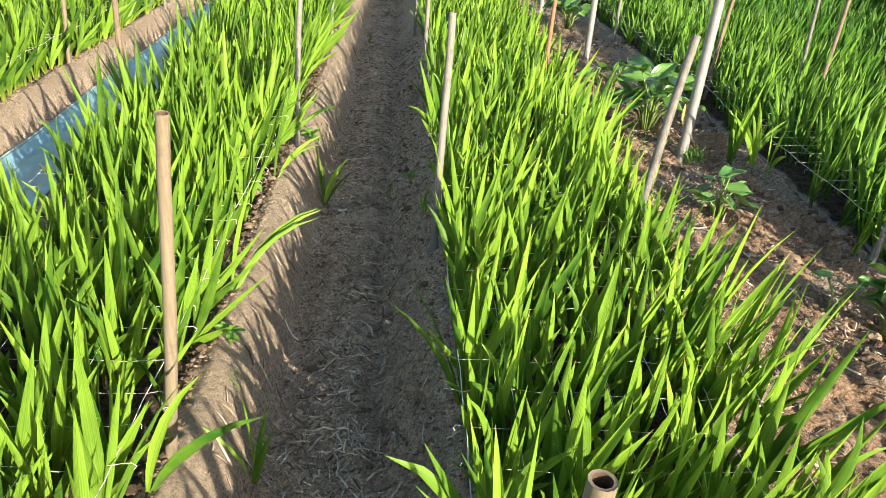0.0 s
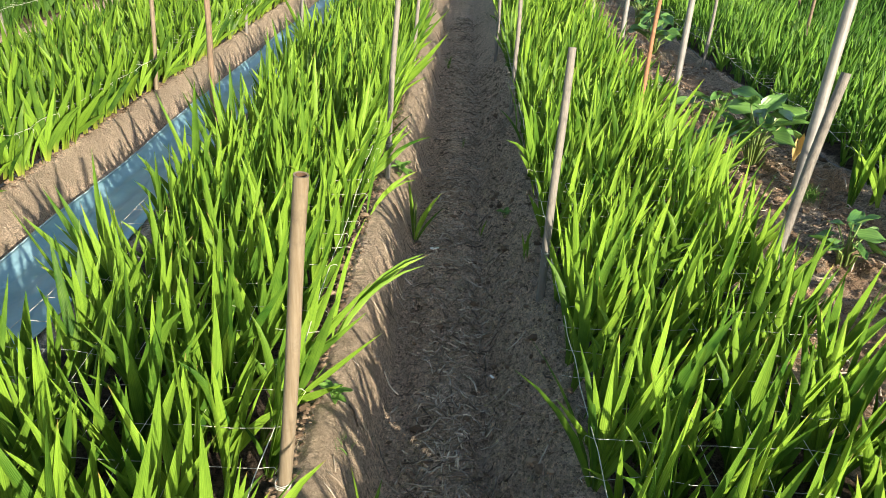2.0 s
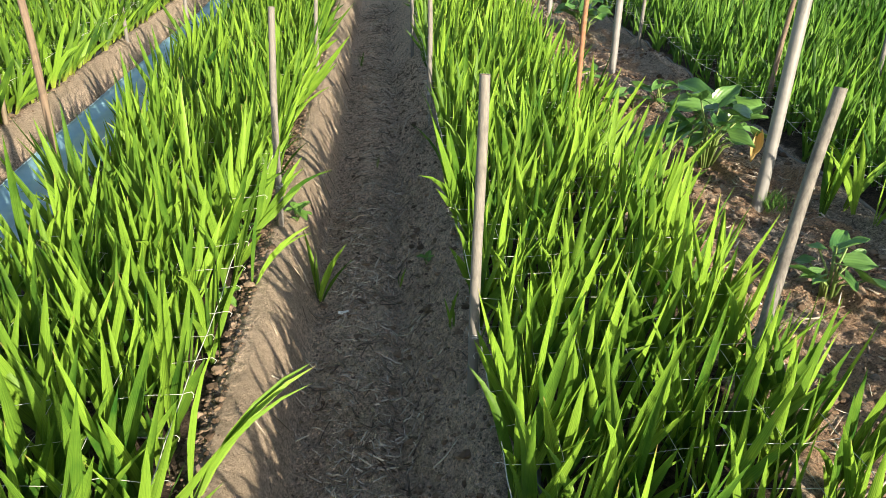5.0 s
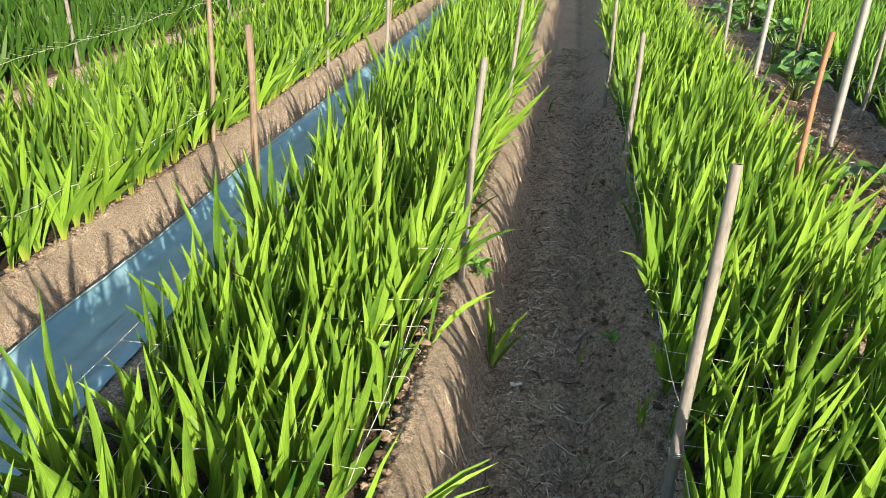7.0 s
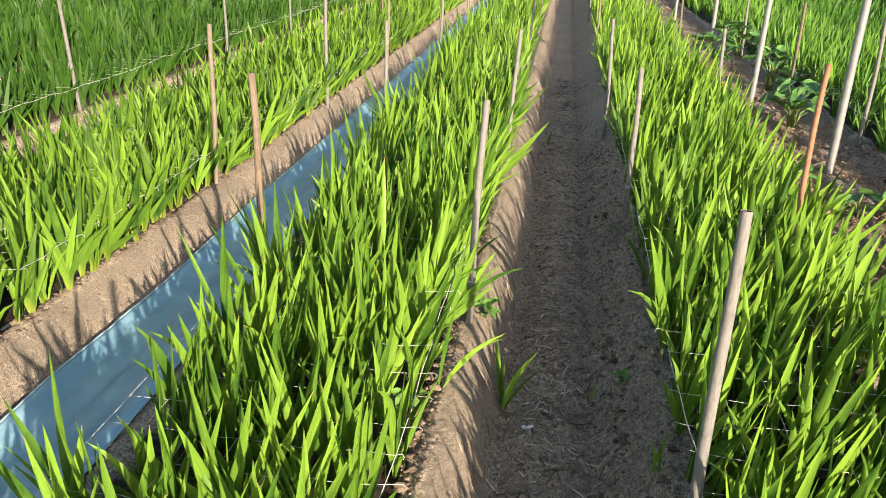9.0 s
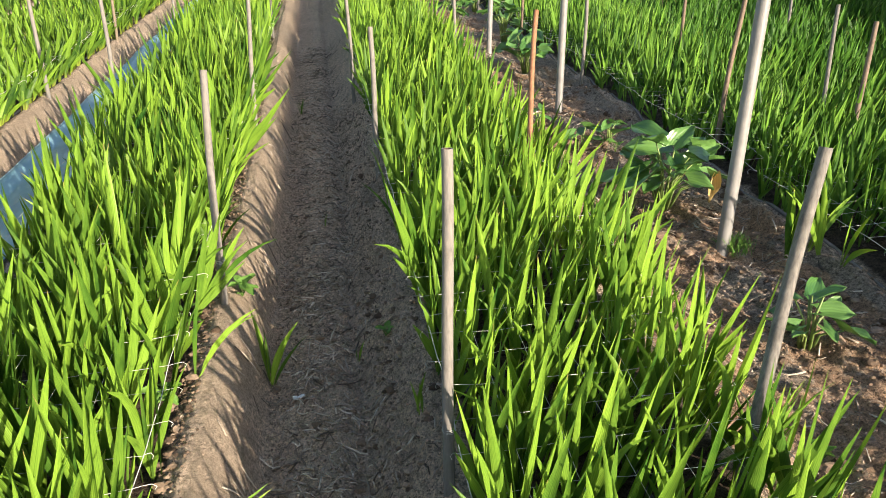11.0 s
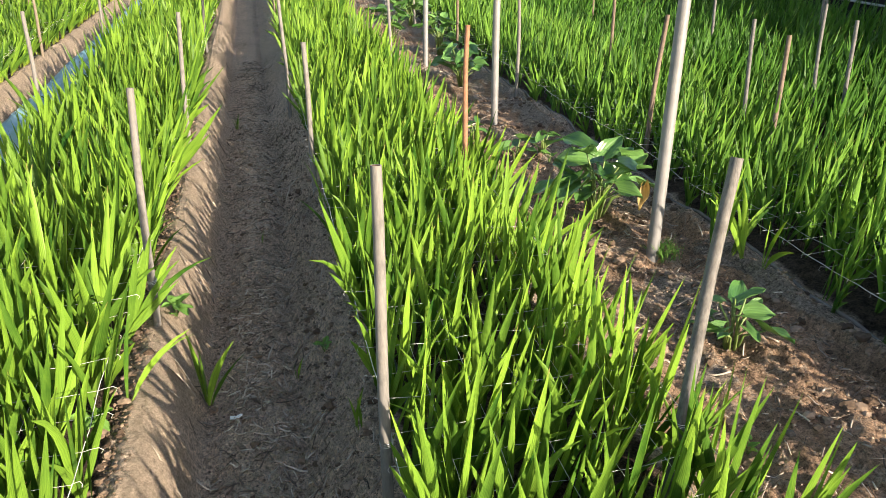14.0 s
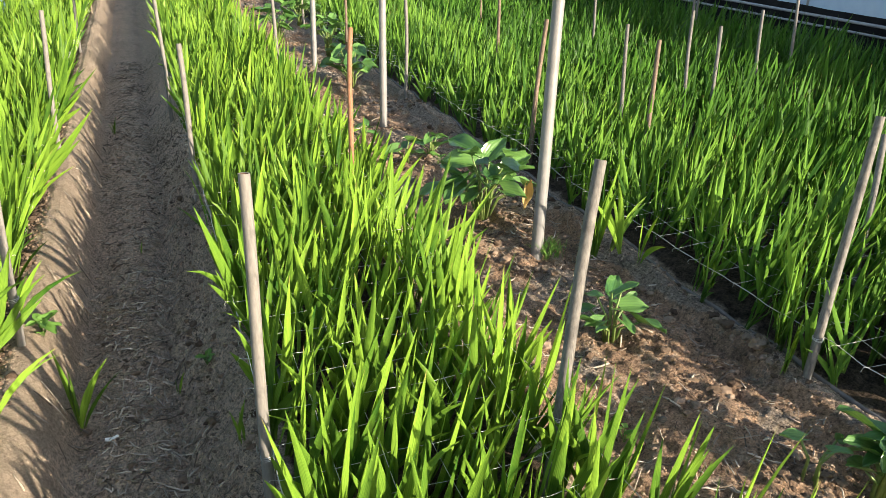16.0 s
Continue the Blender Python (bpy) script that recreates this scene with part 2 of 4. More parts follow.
def thing(name, place, label, category, group="", kind=""):
    ob = new(name)
    ob.empty_display_size = 0.05
    ob.location = place
    return tagged(ob, label, category, group, kind)


# ---- the lie of the land ----
PROFILE = [
    (-30, 0.1), (-10.2, 0.1), (-10.1, 0.2), (-7.45, 0.2), (-7.33, 0.04), (-6.78, 0.04), (-6.64, 0.2), (-5.82, 0.2), (-5.70, 0.04), (-5.10, 0.04), (-4.98, 0.2), (-4.92, 0.2), (-4.00, 0.2), (-3.92, 0.215), (-3.85, 0.195), (-3.78, 0.06), (-3.62, 0.02), (-3.52, 0.08), (-3.44, 0.19), (-2.95, 0.2),
    (-2.14, 0.185), (-2.09, 0.21), (-2.04, 0.215), (-1.99, 0.18), (-1.955, 0.11), (-1.925, 0.03), (-1.90, -0.01), (-1.80, -0.01), (-1.62, 0.01), (-1.47, 0.07), (-1.38, 0.165), (-1.33, 0.195),
    (-1.26, 0.195), (-0.46, 0.185), (-0.41, 0.198), (-0.375, 0.214), (-0.335, 0.208), (-0.29, 0.170), (-0.25, 0.098), (-0.222, 0.022), (-0.205, -0.022), (-0.165, -0.026), (-0.11, -0.004), (-0.05, 0.008), (0.05, 0.010),
    (0.09, -0.010), (0.115, -0.026), (0.14, -0.012), (0.18, 0.030), (0.25, 0.095), (0.30, 0.165), (0.345, 0.20), (0.40, 0.195), (1.06, 0.19), (1.14, 0.18), (1.24, 0.155), (1.45, 0.14), (1.62, 0.155),
    (1.78, 0.165), (1.92, 0.15), (2.05, 0.155), (2.12, 0.18), (2.17, 0.19), (2.23, 0.16), (2.30, 0.18), (3.3, 0.2), (7.3, 0.2), (7.42, 0.08), (30, 0.05),
]
PX, PZ = np.array(PROFILE).T


def lump(x, y, scale, seed=0.0):
    return noise.noise((x * scale, y * scale, seed))


def ground_height(x, y):
    """Furrows, banks and beds, with a wandering line, trodden floors, smooth beaten banks and crumbly edges."""
    shift = 0.016 * lump(0.3, y, 1.3, 4.0) + 0.008 * lump(x * 0.4, y, 4.5, 7.0)
    z = float(np.interp(x + shift, PX, PZ))
    if abs(x) > 2.6:
        return z + 0.006 * lump(x, y, 5.0, 1.0) + 0.004 * lump(x, y, 17.0, 2.0) + 0.003 * lump(x, y, 48.0, 3.0)
    far_bank = max(0.0, min(1.0, min(x + 2.10, -1.92 - x) / 0.03))
    bank = max(0.0, min(1.0, min(x + 0.43, -0.20 - x) / 0.03), min(1.0, min(x + 2.10, -1.92 - x) / 0.03))
    rough = 1.0 - 0.72 * bank + 0.4 * far_bank if x < 1.15 else 0.8
    z += rough * (0.012 * lump(x, y, 5.0, 1.0) + 0.008 * lump(x, y, 17.0, 2.0) + 0.006 * lump(x, y, 48.0, 3.0))
    if bank > 0:
        # scraped marks that run down the bank, and a few shallow dents
        z += bank * (0.005 * lump(x * 0.35, y, 26.0, 23.0) - 0.010 * max(0.0, lump(x, y, 9.0, 24.0) - 0.25))
    if 1.15 < x < 2.22:
        # trodden grooves that run aslant along the path, broken crust and crumbs
        slant = y + 0.5 * x
        z += 0.016 * lump(x * 1.6, slant * 0.5, 5.0, 9.0) - 0.014 * abs(lump(x * 2.2, slant * 0.7, 8.0, 5.0)) + 0.005 * lump(x, y, 34.0, 6.0) + 0.005 * lump(x, y, 80.0, 16.0)
        z += 0.013 * math.tanh(12 * lump(x, y * 0.6, 4.0, 21.0)) + 0.007 * math.tanh(14 * lump(x * 1.4, slant * 0.6, 9.0, 29.0))
        z += 0.034 * max(0.0, 1 - abs(x - 2.10) / 0.06) * max(0.0, 0.45 + lump(x, y, 4.0, 17.0))
    if 0.12 < x < 0.38:
        # the lumpy shaded side, with slanting spade marks
        z += 0.020 * lump(x, y, 22.0, 8.0) + 0.014 * lump(x, y, 48.0, 18.0) + 0.014 * lump(x * 2.0 + y, y * 0.4 - x, 14.0, 27.0)
    if -0.21 < x < 0.38:
        # heel marks and crumbs on the floor
        z += 0.010 * lump(x, y, 60.0, 19.0) + 0.020 * abs(lump(x * 0.8, y, 12.0, 20.0)) - 0.013 * abs(lump(x, y, 31.0, 25.0))
    return z


def span(*stops):
    out = []
    for (a, step), (b, _) in zip(stops, stops[1:]):
        out += list(np.arange(a, b - step * 0.3, step))
    return out + [stops[-1][0]]


def build_ground():
    xs = span((-400, 120), (-40, 10), (-10, 0.5), (-7, 0.07), (-2.3, 0.016), (-1.85, 0.05), (-0.55, 0.008), (0.45, 0.06), (1.05, 0.0105), (2.35, 0.08), (8.4, 0.5), (12, 7), (40, 120), (400, 1))
    ys = span((-200, 60), (-20, 4), (-4, 0.4), (0.4, 0.03), (1.1, 0.0105), (3.8, 0.02), (5.4, 0.045), (9.5, 0.12), (20, 1.0), (40, 20), (100, 100), (900, 1))
    nx, ny = len(xs), len(ys)
    verts = [(x, y, ground_height(x, y)) for y in ys for x in xs]
    faces = [(j * nx + i, j * nx + i + 1, (j + 1) * nx + i + 1, (j + 1) * nx + i) for j in range(ny - 1) for i in range(nx - 1)]
    me = bpy.data.meshes.new("ground")
    me.from_pydata(verts, [], faces)
    me.polygons.foreach_set("use_smooth", [True] * len(me.polygons))
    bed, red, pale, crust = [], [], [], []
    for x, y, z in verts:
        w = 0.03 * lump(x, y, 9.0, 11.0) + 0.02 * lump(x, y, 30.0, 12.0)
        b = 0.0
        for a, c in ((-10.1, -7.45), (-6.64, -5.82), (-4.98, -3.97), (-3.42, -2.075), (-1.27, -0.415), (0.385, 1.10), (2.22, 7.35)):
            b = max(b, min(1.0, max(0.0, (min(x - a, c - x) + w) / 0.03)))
        # Dark bed soil with the leaf shade in its colour, at nearly full strength.
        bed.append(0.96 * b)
        red.append(max(0.0, min(1.0, (min(x - 1.1, 2.16 - x) + w * 2) / 0.05)) * 0.9)
        c = max(min(x - 2.05, 2.17 - x) + 0.30 * lump(x, y * 0.7, 4.5, 28.0) - 0.03, 0.12 - math.hypot((x - 1.72) * 0.8, (y - 3.35) * 0.5), 0.09 - math.hypot(x - 1.5, (y - 2.9) * 0.6), 0.06 - math.hypot(x - 1.91, (y - 2.38) * 0.7), 0.05 - math.hypot(x - 0.29, (y - 4.75) * 0.4), 0.04 - math.hypot(x - 0.25, (y - 1.40) * 0.6), 0.5 * (lump(x, y * 0.6, 4.0, 21.0) - 0.05) if 1.25 < x < 2.12 and y > 4.3 else -1)
        crust.append(max(0.0, min(1.0, (c + 2 * w) / 0.02)) * 0.95)
        p = max(min(x + 0.41, -0.215 - x), min(x + 2.08, -1.93 - x))
        pale.append(max(0.0, min(1.0, (p + w) / 0.05)) * (0.80 + 0.25 * lump(x, y, 6.0, 15.0)))
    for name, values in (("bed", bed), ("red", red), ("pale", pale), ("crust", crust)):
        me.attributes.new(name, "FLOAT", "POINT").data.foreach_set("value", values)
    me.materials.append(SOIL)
    return tagged(new("ground", me), "brown sandy soil drawn up into raised beds and furrows", "ground", kind="structure")


build_ground()


# ---- gladiolus plants ----
def blade(rng, length, width, tilt, droop, azimuth, foot=(0, 0, 0), segs=6, ribs=2, sheath=0.0, twist=0.9):
    """One sword-shaped leaf: vertices, faces and leaf coordinates. sheath: the share of it that stands upright, wrapped round the stem."""
    verts, faces, uv = [], [], []
    out = Vector((math.cos(azimuth), math.sin(azimuth), 0))
    side = Vector((-out.y, out.x, 0))
    twist = rng.uniform(-twist, twist)
    p = Vector(foot)
    for i in range(segs + 1):
        u = i / segs
        if sheath:
            angle = tilt * (0.25 + 0.75 * min(1.0, u / sheath)) + droop * max(0.0, u - sheath) ** 2 * 1.6
        else:
            angle = tilt * (0.45 + 0.75 * u) + droop * u * u
        w = width * (0.30 + 0.70 * min(1.0, u / 0.36)) * (1.0 if u < 0.42 else max(0.0, 1 - ((u - 0.42) / 0.58) ** 1.65))
        ahead = math.cos(angle) * Vector((0, 0, 1)) + math.sin(angle) * out
        a = twist * u
        across = math.cos(a) * ahead.cross(side) + math.sin(a) * side
        fold = ahead.cross(across) * (0.27 * w)
        if i == segs:
            verts.append(p)
            uv.append((0.5, 1.0))
        elif ribs == 2:
            verts += [p - across * w / 2 + fold, p, p + across * w / 2 + fold]
            uv += [(0.0, u), (0.5, u), (1.0, u)]
        else:
            verts += [p - across * w / 2, p + across * w / 2]
            uv += [(0.0, u), (1.0, u)]
        p = p + ahead * (length / segs)
    k = ribs + 1
    for i in range(segs - 1):
        for r in range(ribs):
            faces.append((i * k + r, i * k + r + 1, (i + 1) * k + r + 1, (i + 1) * k + r))
    for r in range(ribs):
        faces.append(((segs - 1) * k + r, (segs - 1) * k + r + 1, segs * k))
    return verts, faces, uv


def plant_blades(seed, segs, ribs, size=1.0, wild=0.0, slim=1.0):
    """The leaves of one plant: a flat fan of stiff blades out of one sheath, the youngest leaf upright and longest."""
    rng = random.Random(seed)
    count = rng.choice((4, 4, 5, 5, 6))
    leaves = []
    flip = rng.random() < 0.5
    for i in range(count):
        u = i / (count - 1)
        length = size * (0.25 + 0.175 * u ** 0.7) * rng.uniform(0.82, 1.14)
        width = size * slim * rng.uniform(0.022, 0.041)
        tilt = (0.50 - 0.37 * u) * rng.uniform(0.55, 1.25) * (1 + wild)
        azimuth = (math.pi if (i % 2) != flip else 0) + rng.uniform(-0.30, 0.30)
        droop = rng.uniform(-0.10, 0.22) * (1.0 - 0.5 * u) + wild * rng.random()
        if rng.random() < 0.08:
            droop += rng.uniform(0.6, 1.6)
        foot = (rng.uniform(-0.007, 0.007), rng.uniform(-0.007, 0.007), -0.01)
        leaves.append(blade(rng, length, width, tilt, droop, azimuth, foot, segs, ribs, rng.uniform(0.22, 0.38), 0.55))
    for i in range(rng.choice((1, 1, 2, 2))):
        # narrow young blades that point any way
        foot = (rng.uniform(-0.03, 0.03), rng.uniform(-0.03, 0.03), -0.01)
        leaves.append(blade(rng, size * rng.uniform(0.18, 0.36), size * rng.uniform(0.008, 0.016), rng.uniform(0.05, 0.6), rng.uniform(0, 0.4), rng.uniform(0, 6.28), foot, segs, ribs))
    return leaves


VARIANTS = 18


def plant_places(x0, x1, y0, y1, step, seed, thin=0.0, face=0.35, sparse=0.25, edge=0.0):
    """Jittered rows of plants across a bed; the outer ones lean out. thin: the width of a sparse strip along x0; edge: how much taller the plants stand there."""
    rng = random.Random(seed)
    rows = max(2, round((x1 - x0) / step))
    y = y0
    while y < y1:
        for i in range(rows):
            if rng.random() < 0.05:
                continue
            x = x0 + (x1 - x0) * (i + 0.5) / rows + rng.uniform(-0.03, 0.03)
            if x < x0 + thin and rng.random() < sparse:
                continue
            lean = rng.gauss(0.09, 0.15) + 0.22 * max(0.0, 1 - (x1 - x) / 0.12) * rng.random() - 0.10 * max(0.0, 1 - (x - x0) / 0.12) * rng.random()
            turn = rng.gauss(face, 0.65) + (math.pi if rng.random() < 0.5 else 0.0)
            yield x, y + rng.uniform(-0.04, 0.04), turn, rng.uniform(0.80, 1.12) * (1 + edge * max(0.0, 1 - (x - x0) / 0.18) * rng.random()), lean, rng.gauss(-0.01, 0.12), rng.randrange(VARIANTS)
        y += step


def plant_pose(x, y, turn, size, lean_x, lean_y, z):
    lean = Euler((-lean_y, lean_x, 0)).to_matrix().to_4x4()
    return Matrix.Translation((x, y, z)) @ lean @ Matrix.Rotation(turn, 4, "Z") @ Matrix.Diagonal((size, size, size, 1))


def build_bed_crop(name, label, material, x0, x1, bands, seed, step=0.101, size=1.0, skip=None, thin=0.0, wild=0.0, face=0.35, sparse=0.25, slim=1.0, edge=0.0):
    """The crop of one bed as one mass of leaves; bands: (y0, y1, segs, ribs, thinning)."""
    all_v, all_uv, all_f, count = [], [], [], 0
    for k, (y0, y1, segs, ribs, wide) in enumerate(bands):
        stock = []
        for n in range(VARIANTS):
            g = Geo()
            for leaf in plant_blades(100 + n, segs, ribs, size, wild, slim):
                g.add(*leaf)
            stock.append((np.array([tuple(p) for p in g.v]), np.array(g.uv), g.f))
        for x, y, turn, big, lx, ly, n in plant_places(x0, x1, y0, y1, step * wide, seed + k, thin, face, sparse, edge):
            if skip and skip[0] <= y < skip[1]:
                continue
            m = np.array(plant_pose(x, y, turn, big * wide ** 0.3, lx, ly, ground_height(x, y)))
            v, uv, f = stock[n]
            all_v.append(v @ m[:3, :3].T + m[:3, 3])
            all_uv.append(uv)
            all_f += [tuple(i + count for i in face) for face in f]
            count += len(v)
    g = Geo()
    g.v, g.f, g.uv = np.concatenate(all_v).tolist(), all_f, np.concatenate(all_uv).tolist()
    ob = new(name, g.mesh(name, material))
    return tagged(ob, label, "gladiolus crop", kind="stuff")


NEAR = [(-4.0, 1.0, 3, 1, 1.15), (1.0, 4.2, 5, 2, 1.0), (4.2, 9.0, 4, 2, 1.05), (9.0, 24.0, 3, 1, 1.25)]
BRIGHT = "dense bright green gladiolus leaves growing through white netting"
SINGLE = (1.2, 3.9)
build_bed_crop("gladiolus_crop", BRIGHT, LEAF, 0.345, 1.19, [(-4.0, 0.2, 3, 1, 1.35), (0.2, 1.0, 5, 2, 1.25), *NEAR[1:]], 11, 0.104, size=1.10, skip=SINGLE, face=0.15, slim=0.88, edge=0.14)
build_bed_crop("gladiolus_crop", BRIGHT + " beside a blue film", LEAF_WARM, -1.245, -0.44, NEAR, 23, 0.102, size=1.16, skip=SINGLE, thin=0.12, sparse=0.35, slim=0.86, face=0.1, edge=0.15)
build_bed_crop("gladiolus_crop", "bright green gladiolus leaves with yellowish feet on a sandy bank", LEAF_YELLOW, -3.18, -2.05, [(-4.0, 1.2, 3, 1, 1.15), (1.2, 9.0, 4, 2, 1.0), (9.0, 24.0, 3, 1, 1.25)], 37, step=0.106, size=1.08, wild=0.30, slim=1.0, face=0.0)
build_bed_crop("gladiolus_crop", "bright green gladiolus leaves beside the bare soil path", LEAF_COOL, 2.17, 3.30, [(-4.0, 0.2, 3, 1, 1.3), (2.15, 9.0, 4, 2, 1.0), (9.0, 24.0, 3, 1, 1.25)], 41, step=0.096, size=0.98, wild=0.18, slim=0.85, thin=0.22, sparse=0.45, edge=-0.4)
# Unseen filler, kept half height so sun still reaches the path.
build_bed_crop("gladiolus_crop", "low gladiolus leaves added to an unseen stretch beside the bare path", LEAF_COOL, 2.25, 3.30, [(0.3, 2.15, 3, 2, 1.0)], 43, step=0.125, size=0.50, wild=0.18)
DEEP = "deep green gladiolus leaves in a farther bed"
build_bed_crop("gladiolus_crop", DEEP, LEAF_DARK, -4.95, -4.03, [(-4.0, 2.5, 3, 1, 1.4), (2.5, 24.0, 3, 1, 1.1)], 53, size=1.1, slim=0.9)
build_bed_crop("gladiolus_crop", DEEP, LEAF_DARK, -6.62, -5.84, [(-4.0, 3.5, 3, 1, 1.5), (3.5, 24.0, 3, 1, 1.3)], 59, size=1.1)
# The field's leaves carry their shade in the material's darker green.
FIELD = "green gladiolus leaves filling the broad field before the greenhouse"
build_bed_crop("gladiolus_crop", FIELD, LEAF_SHADED, 3.30, 4.90, [(-4.0, 1.5, 3, 1, 1.4), (1.5, 12.0, 3, 2, 1.0), (12.0, 24.0, 3, 1, 1.3)], 61, step=0.108, size=0.92, wild=0.35, slim=1.05)
build_bed_crop("gladiolus_crop", FIELD, LEAF_SHADED, 4.90, 7.30, [(-4.0, 2.5, 3, 1, 1.6), (2.5, 24.0, 3, 1, 1.25)], 67, step=0.108, size=0.92, wild=0.35, slim=1.05)
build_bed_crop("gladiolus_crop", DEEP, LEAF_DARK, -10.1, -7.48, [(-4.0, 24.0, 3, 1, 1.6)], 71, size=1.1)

PROTOS = {m: [[Geo().add(*leaf).mesh("leaf", m) for leaf in plant_blades(100 + n, 7, 2, 1.0, 0.0, 0.86)] for n in range(VARIANTS)] for m in (LEAF, LEAF_WARM)}


def gladiolus(n, m, material, label, group):
    ob = thing("gladiolus_plant", (0, 0, 0), label, "gladiolus", group)
    ob.matrix_basis = m
    for me in PROTOS[material][n]:
        part("leaf", me, material, ob)
    return ob


for x0, x1, seed, thin, step, tall, face, edge, material, group in ((0.345, 1.19, 83, 0.0, 0.105, 1.08, 0.15, 0.14, LEAF, "gladioli in the bed beside the bare path"), (-1.245, -0.44, 89, 0.12, 0.104, 1.13, 0.1, 0.15, LEAF_WARM, "gladioli in the bed beside the film")):
    for x, y, turn, big, lx, ly, n in plant_places(x0, x1, *SINGLE, step, seed, thin, face, 0.35, edge):
        gladiolus(n, plant_pose(x, y, turn, big * tall, lx, ly, ground_height(x, y)), material, "upright bright green gladiolus plant with sword-shaped leaves", group)


# ---- stakes and poles ----
def stake(name, base, top, radius, material, label, group, nodes=3, crook=0.006, seed=1, hollow=True, sink=0.06, category="stake", tie=None):
    """A slightly crooked hollow stake with an open end, its foot sunk into the soil."""
    rng = random.Random(seed)
    a, b = Vector(base), Vector(top)
    axis = (b - a).normalized()
    a = a - axis * sink
    length = (b - a).length
    knots = sorted(rng.uniform(0.15, 0.95) for _ in range(nodes))
    steps = sorted({0.0, 0.12, 0.25, 0.4, 0.55, 0.7, 0.85, 1.0, *knots, *(max(0.0, k - 0.012) for k in knots), *(min(1.0, k + 0.012) for k in knots)})
    px, py = rng.uniform(0, 6), rng.uniform(0, 6)
    points, radii = [], []
    for u in steps:
        wob = Vector((math.sin(px + 5 * u) - math.sin(px), math.sin(py + 4 * u) - math.sin(py), 0)) * crook * u * (1 - u) * 4
        points.append(a + axis * (length * u) + wob - a)
        radii.append(radius * (1.06 - 0.12 * u) * (1.025 if u in knots else 1.0))
    shaft = Geo().tube(points, radii, 12, caps=not hollow)
    if hollow:
        end, r = points[-1], radii[-1]
        shaft.tube([end, end - axis * 0.0005, end - axis * 0.0006], [r, r * 0.95, r * 0.72], 12, caps=False)
    ob = new(name, shaft.mesh(name, material))
    ob.location = a
    tagged(ob, label, category, group)
    if hollow:
        inner = Geo().tube([end - axis * 0.001, end - axis * 0.05], [r * 0.74, r * 0.70], 12, caps=False)
        g = Geo().tube([end - axis * 0.05, end - axis * 0.052], r * 0.72, 12)
        inner.add(g.v, g.f)
        part("hollow_end", inner, HOLLOW, ob, "dark hollow cut end")
    if tie is not None:
        g = Geo()
        for turn in range(3):
            h = (tie - a.z) / axis.z + 0.004 * turn
            c = axis * h
            ring = [c + Vector((math.cos(t), math.sin(t), 0.10 * math.sin(t + turn))) * (radius * 1.18) for t in np.linspace(0, 2 * math.pi, 13)]
            g.tube(ring, 0.0012, 4, caps=False)
        part("tie", g, CORD, ob, "white cord tie")
    return ob


ROW = "stakes along the beds"
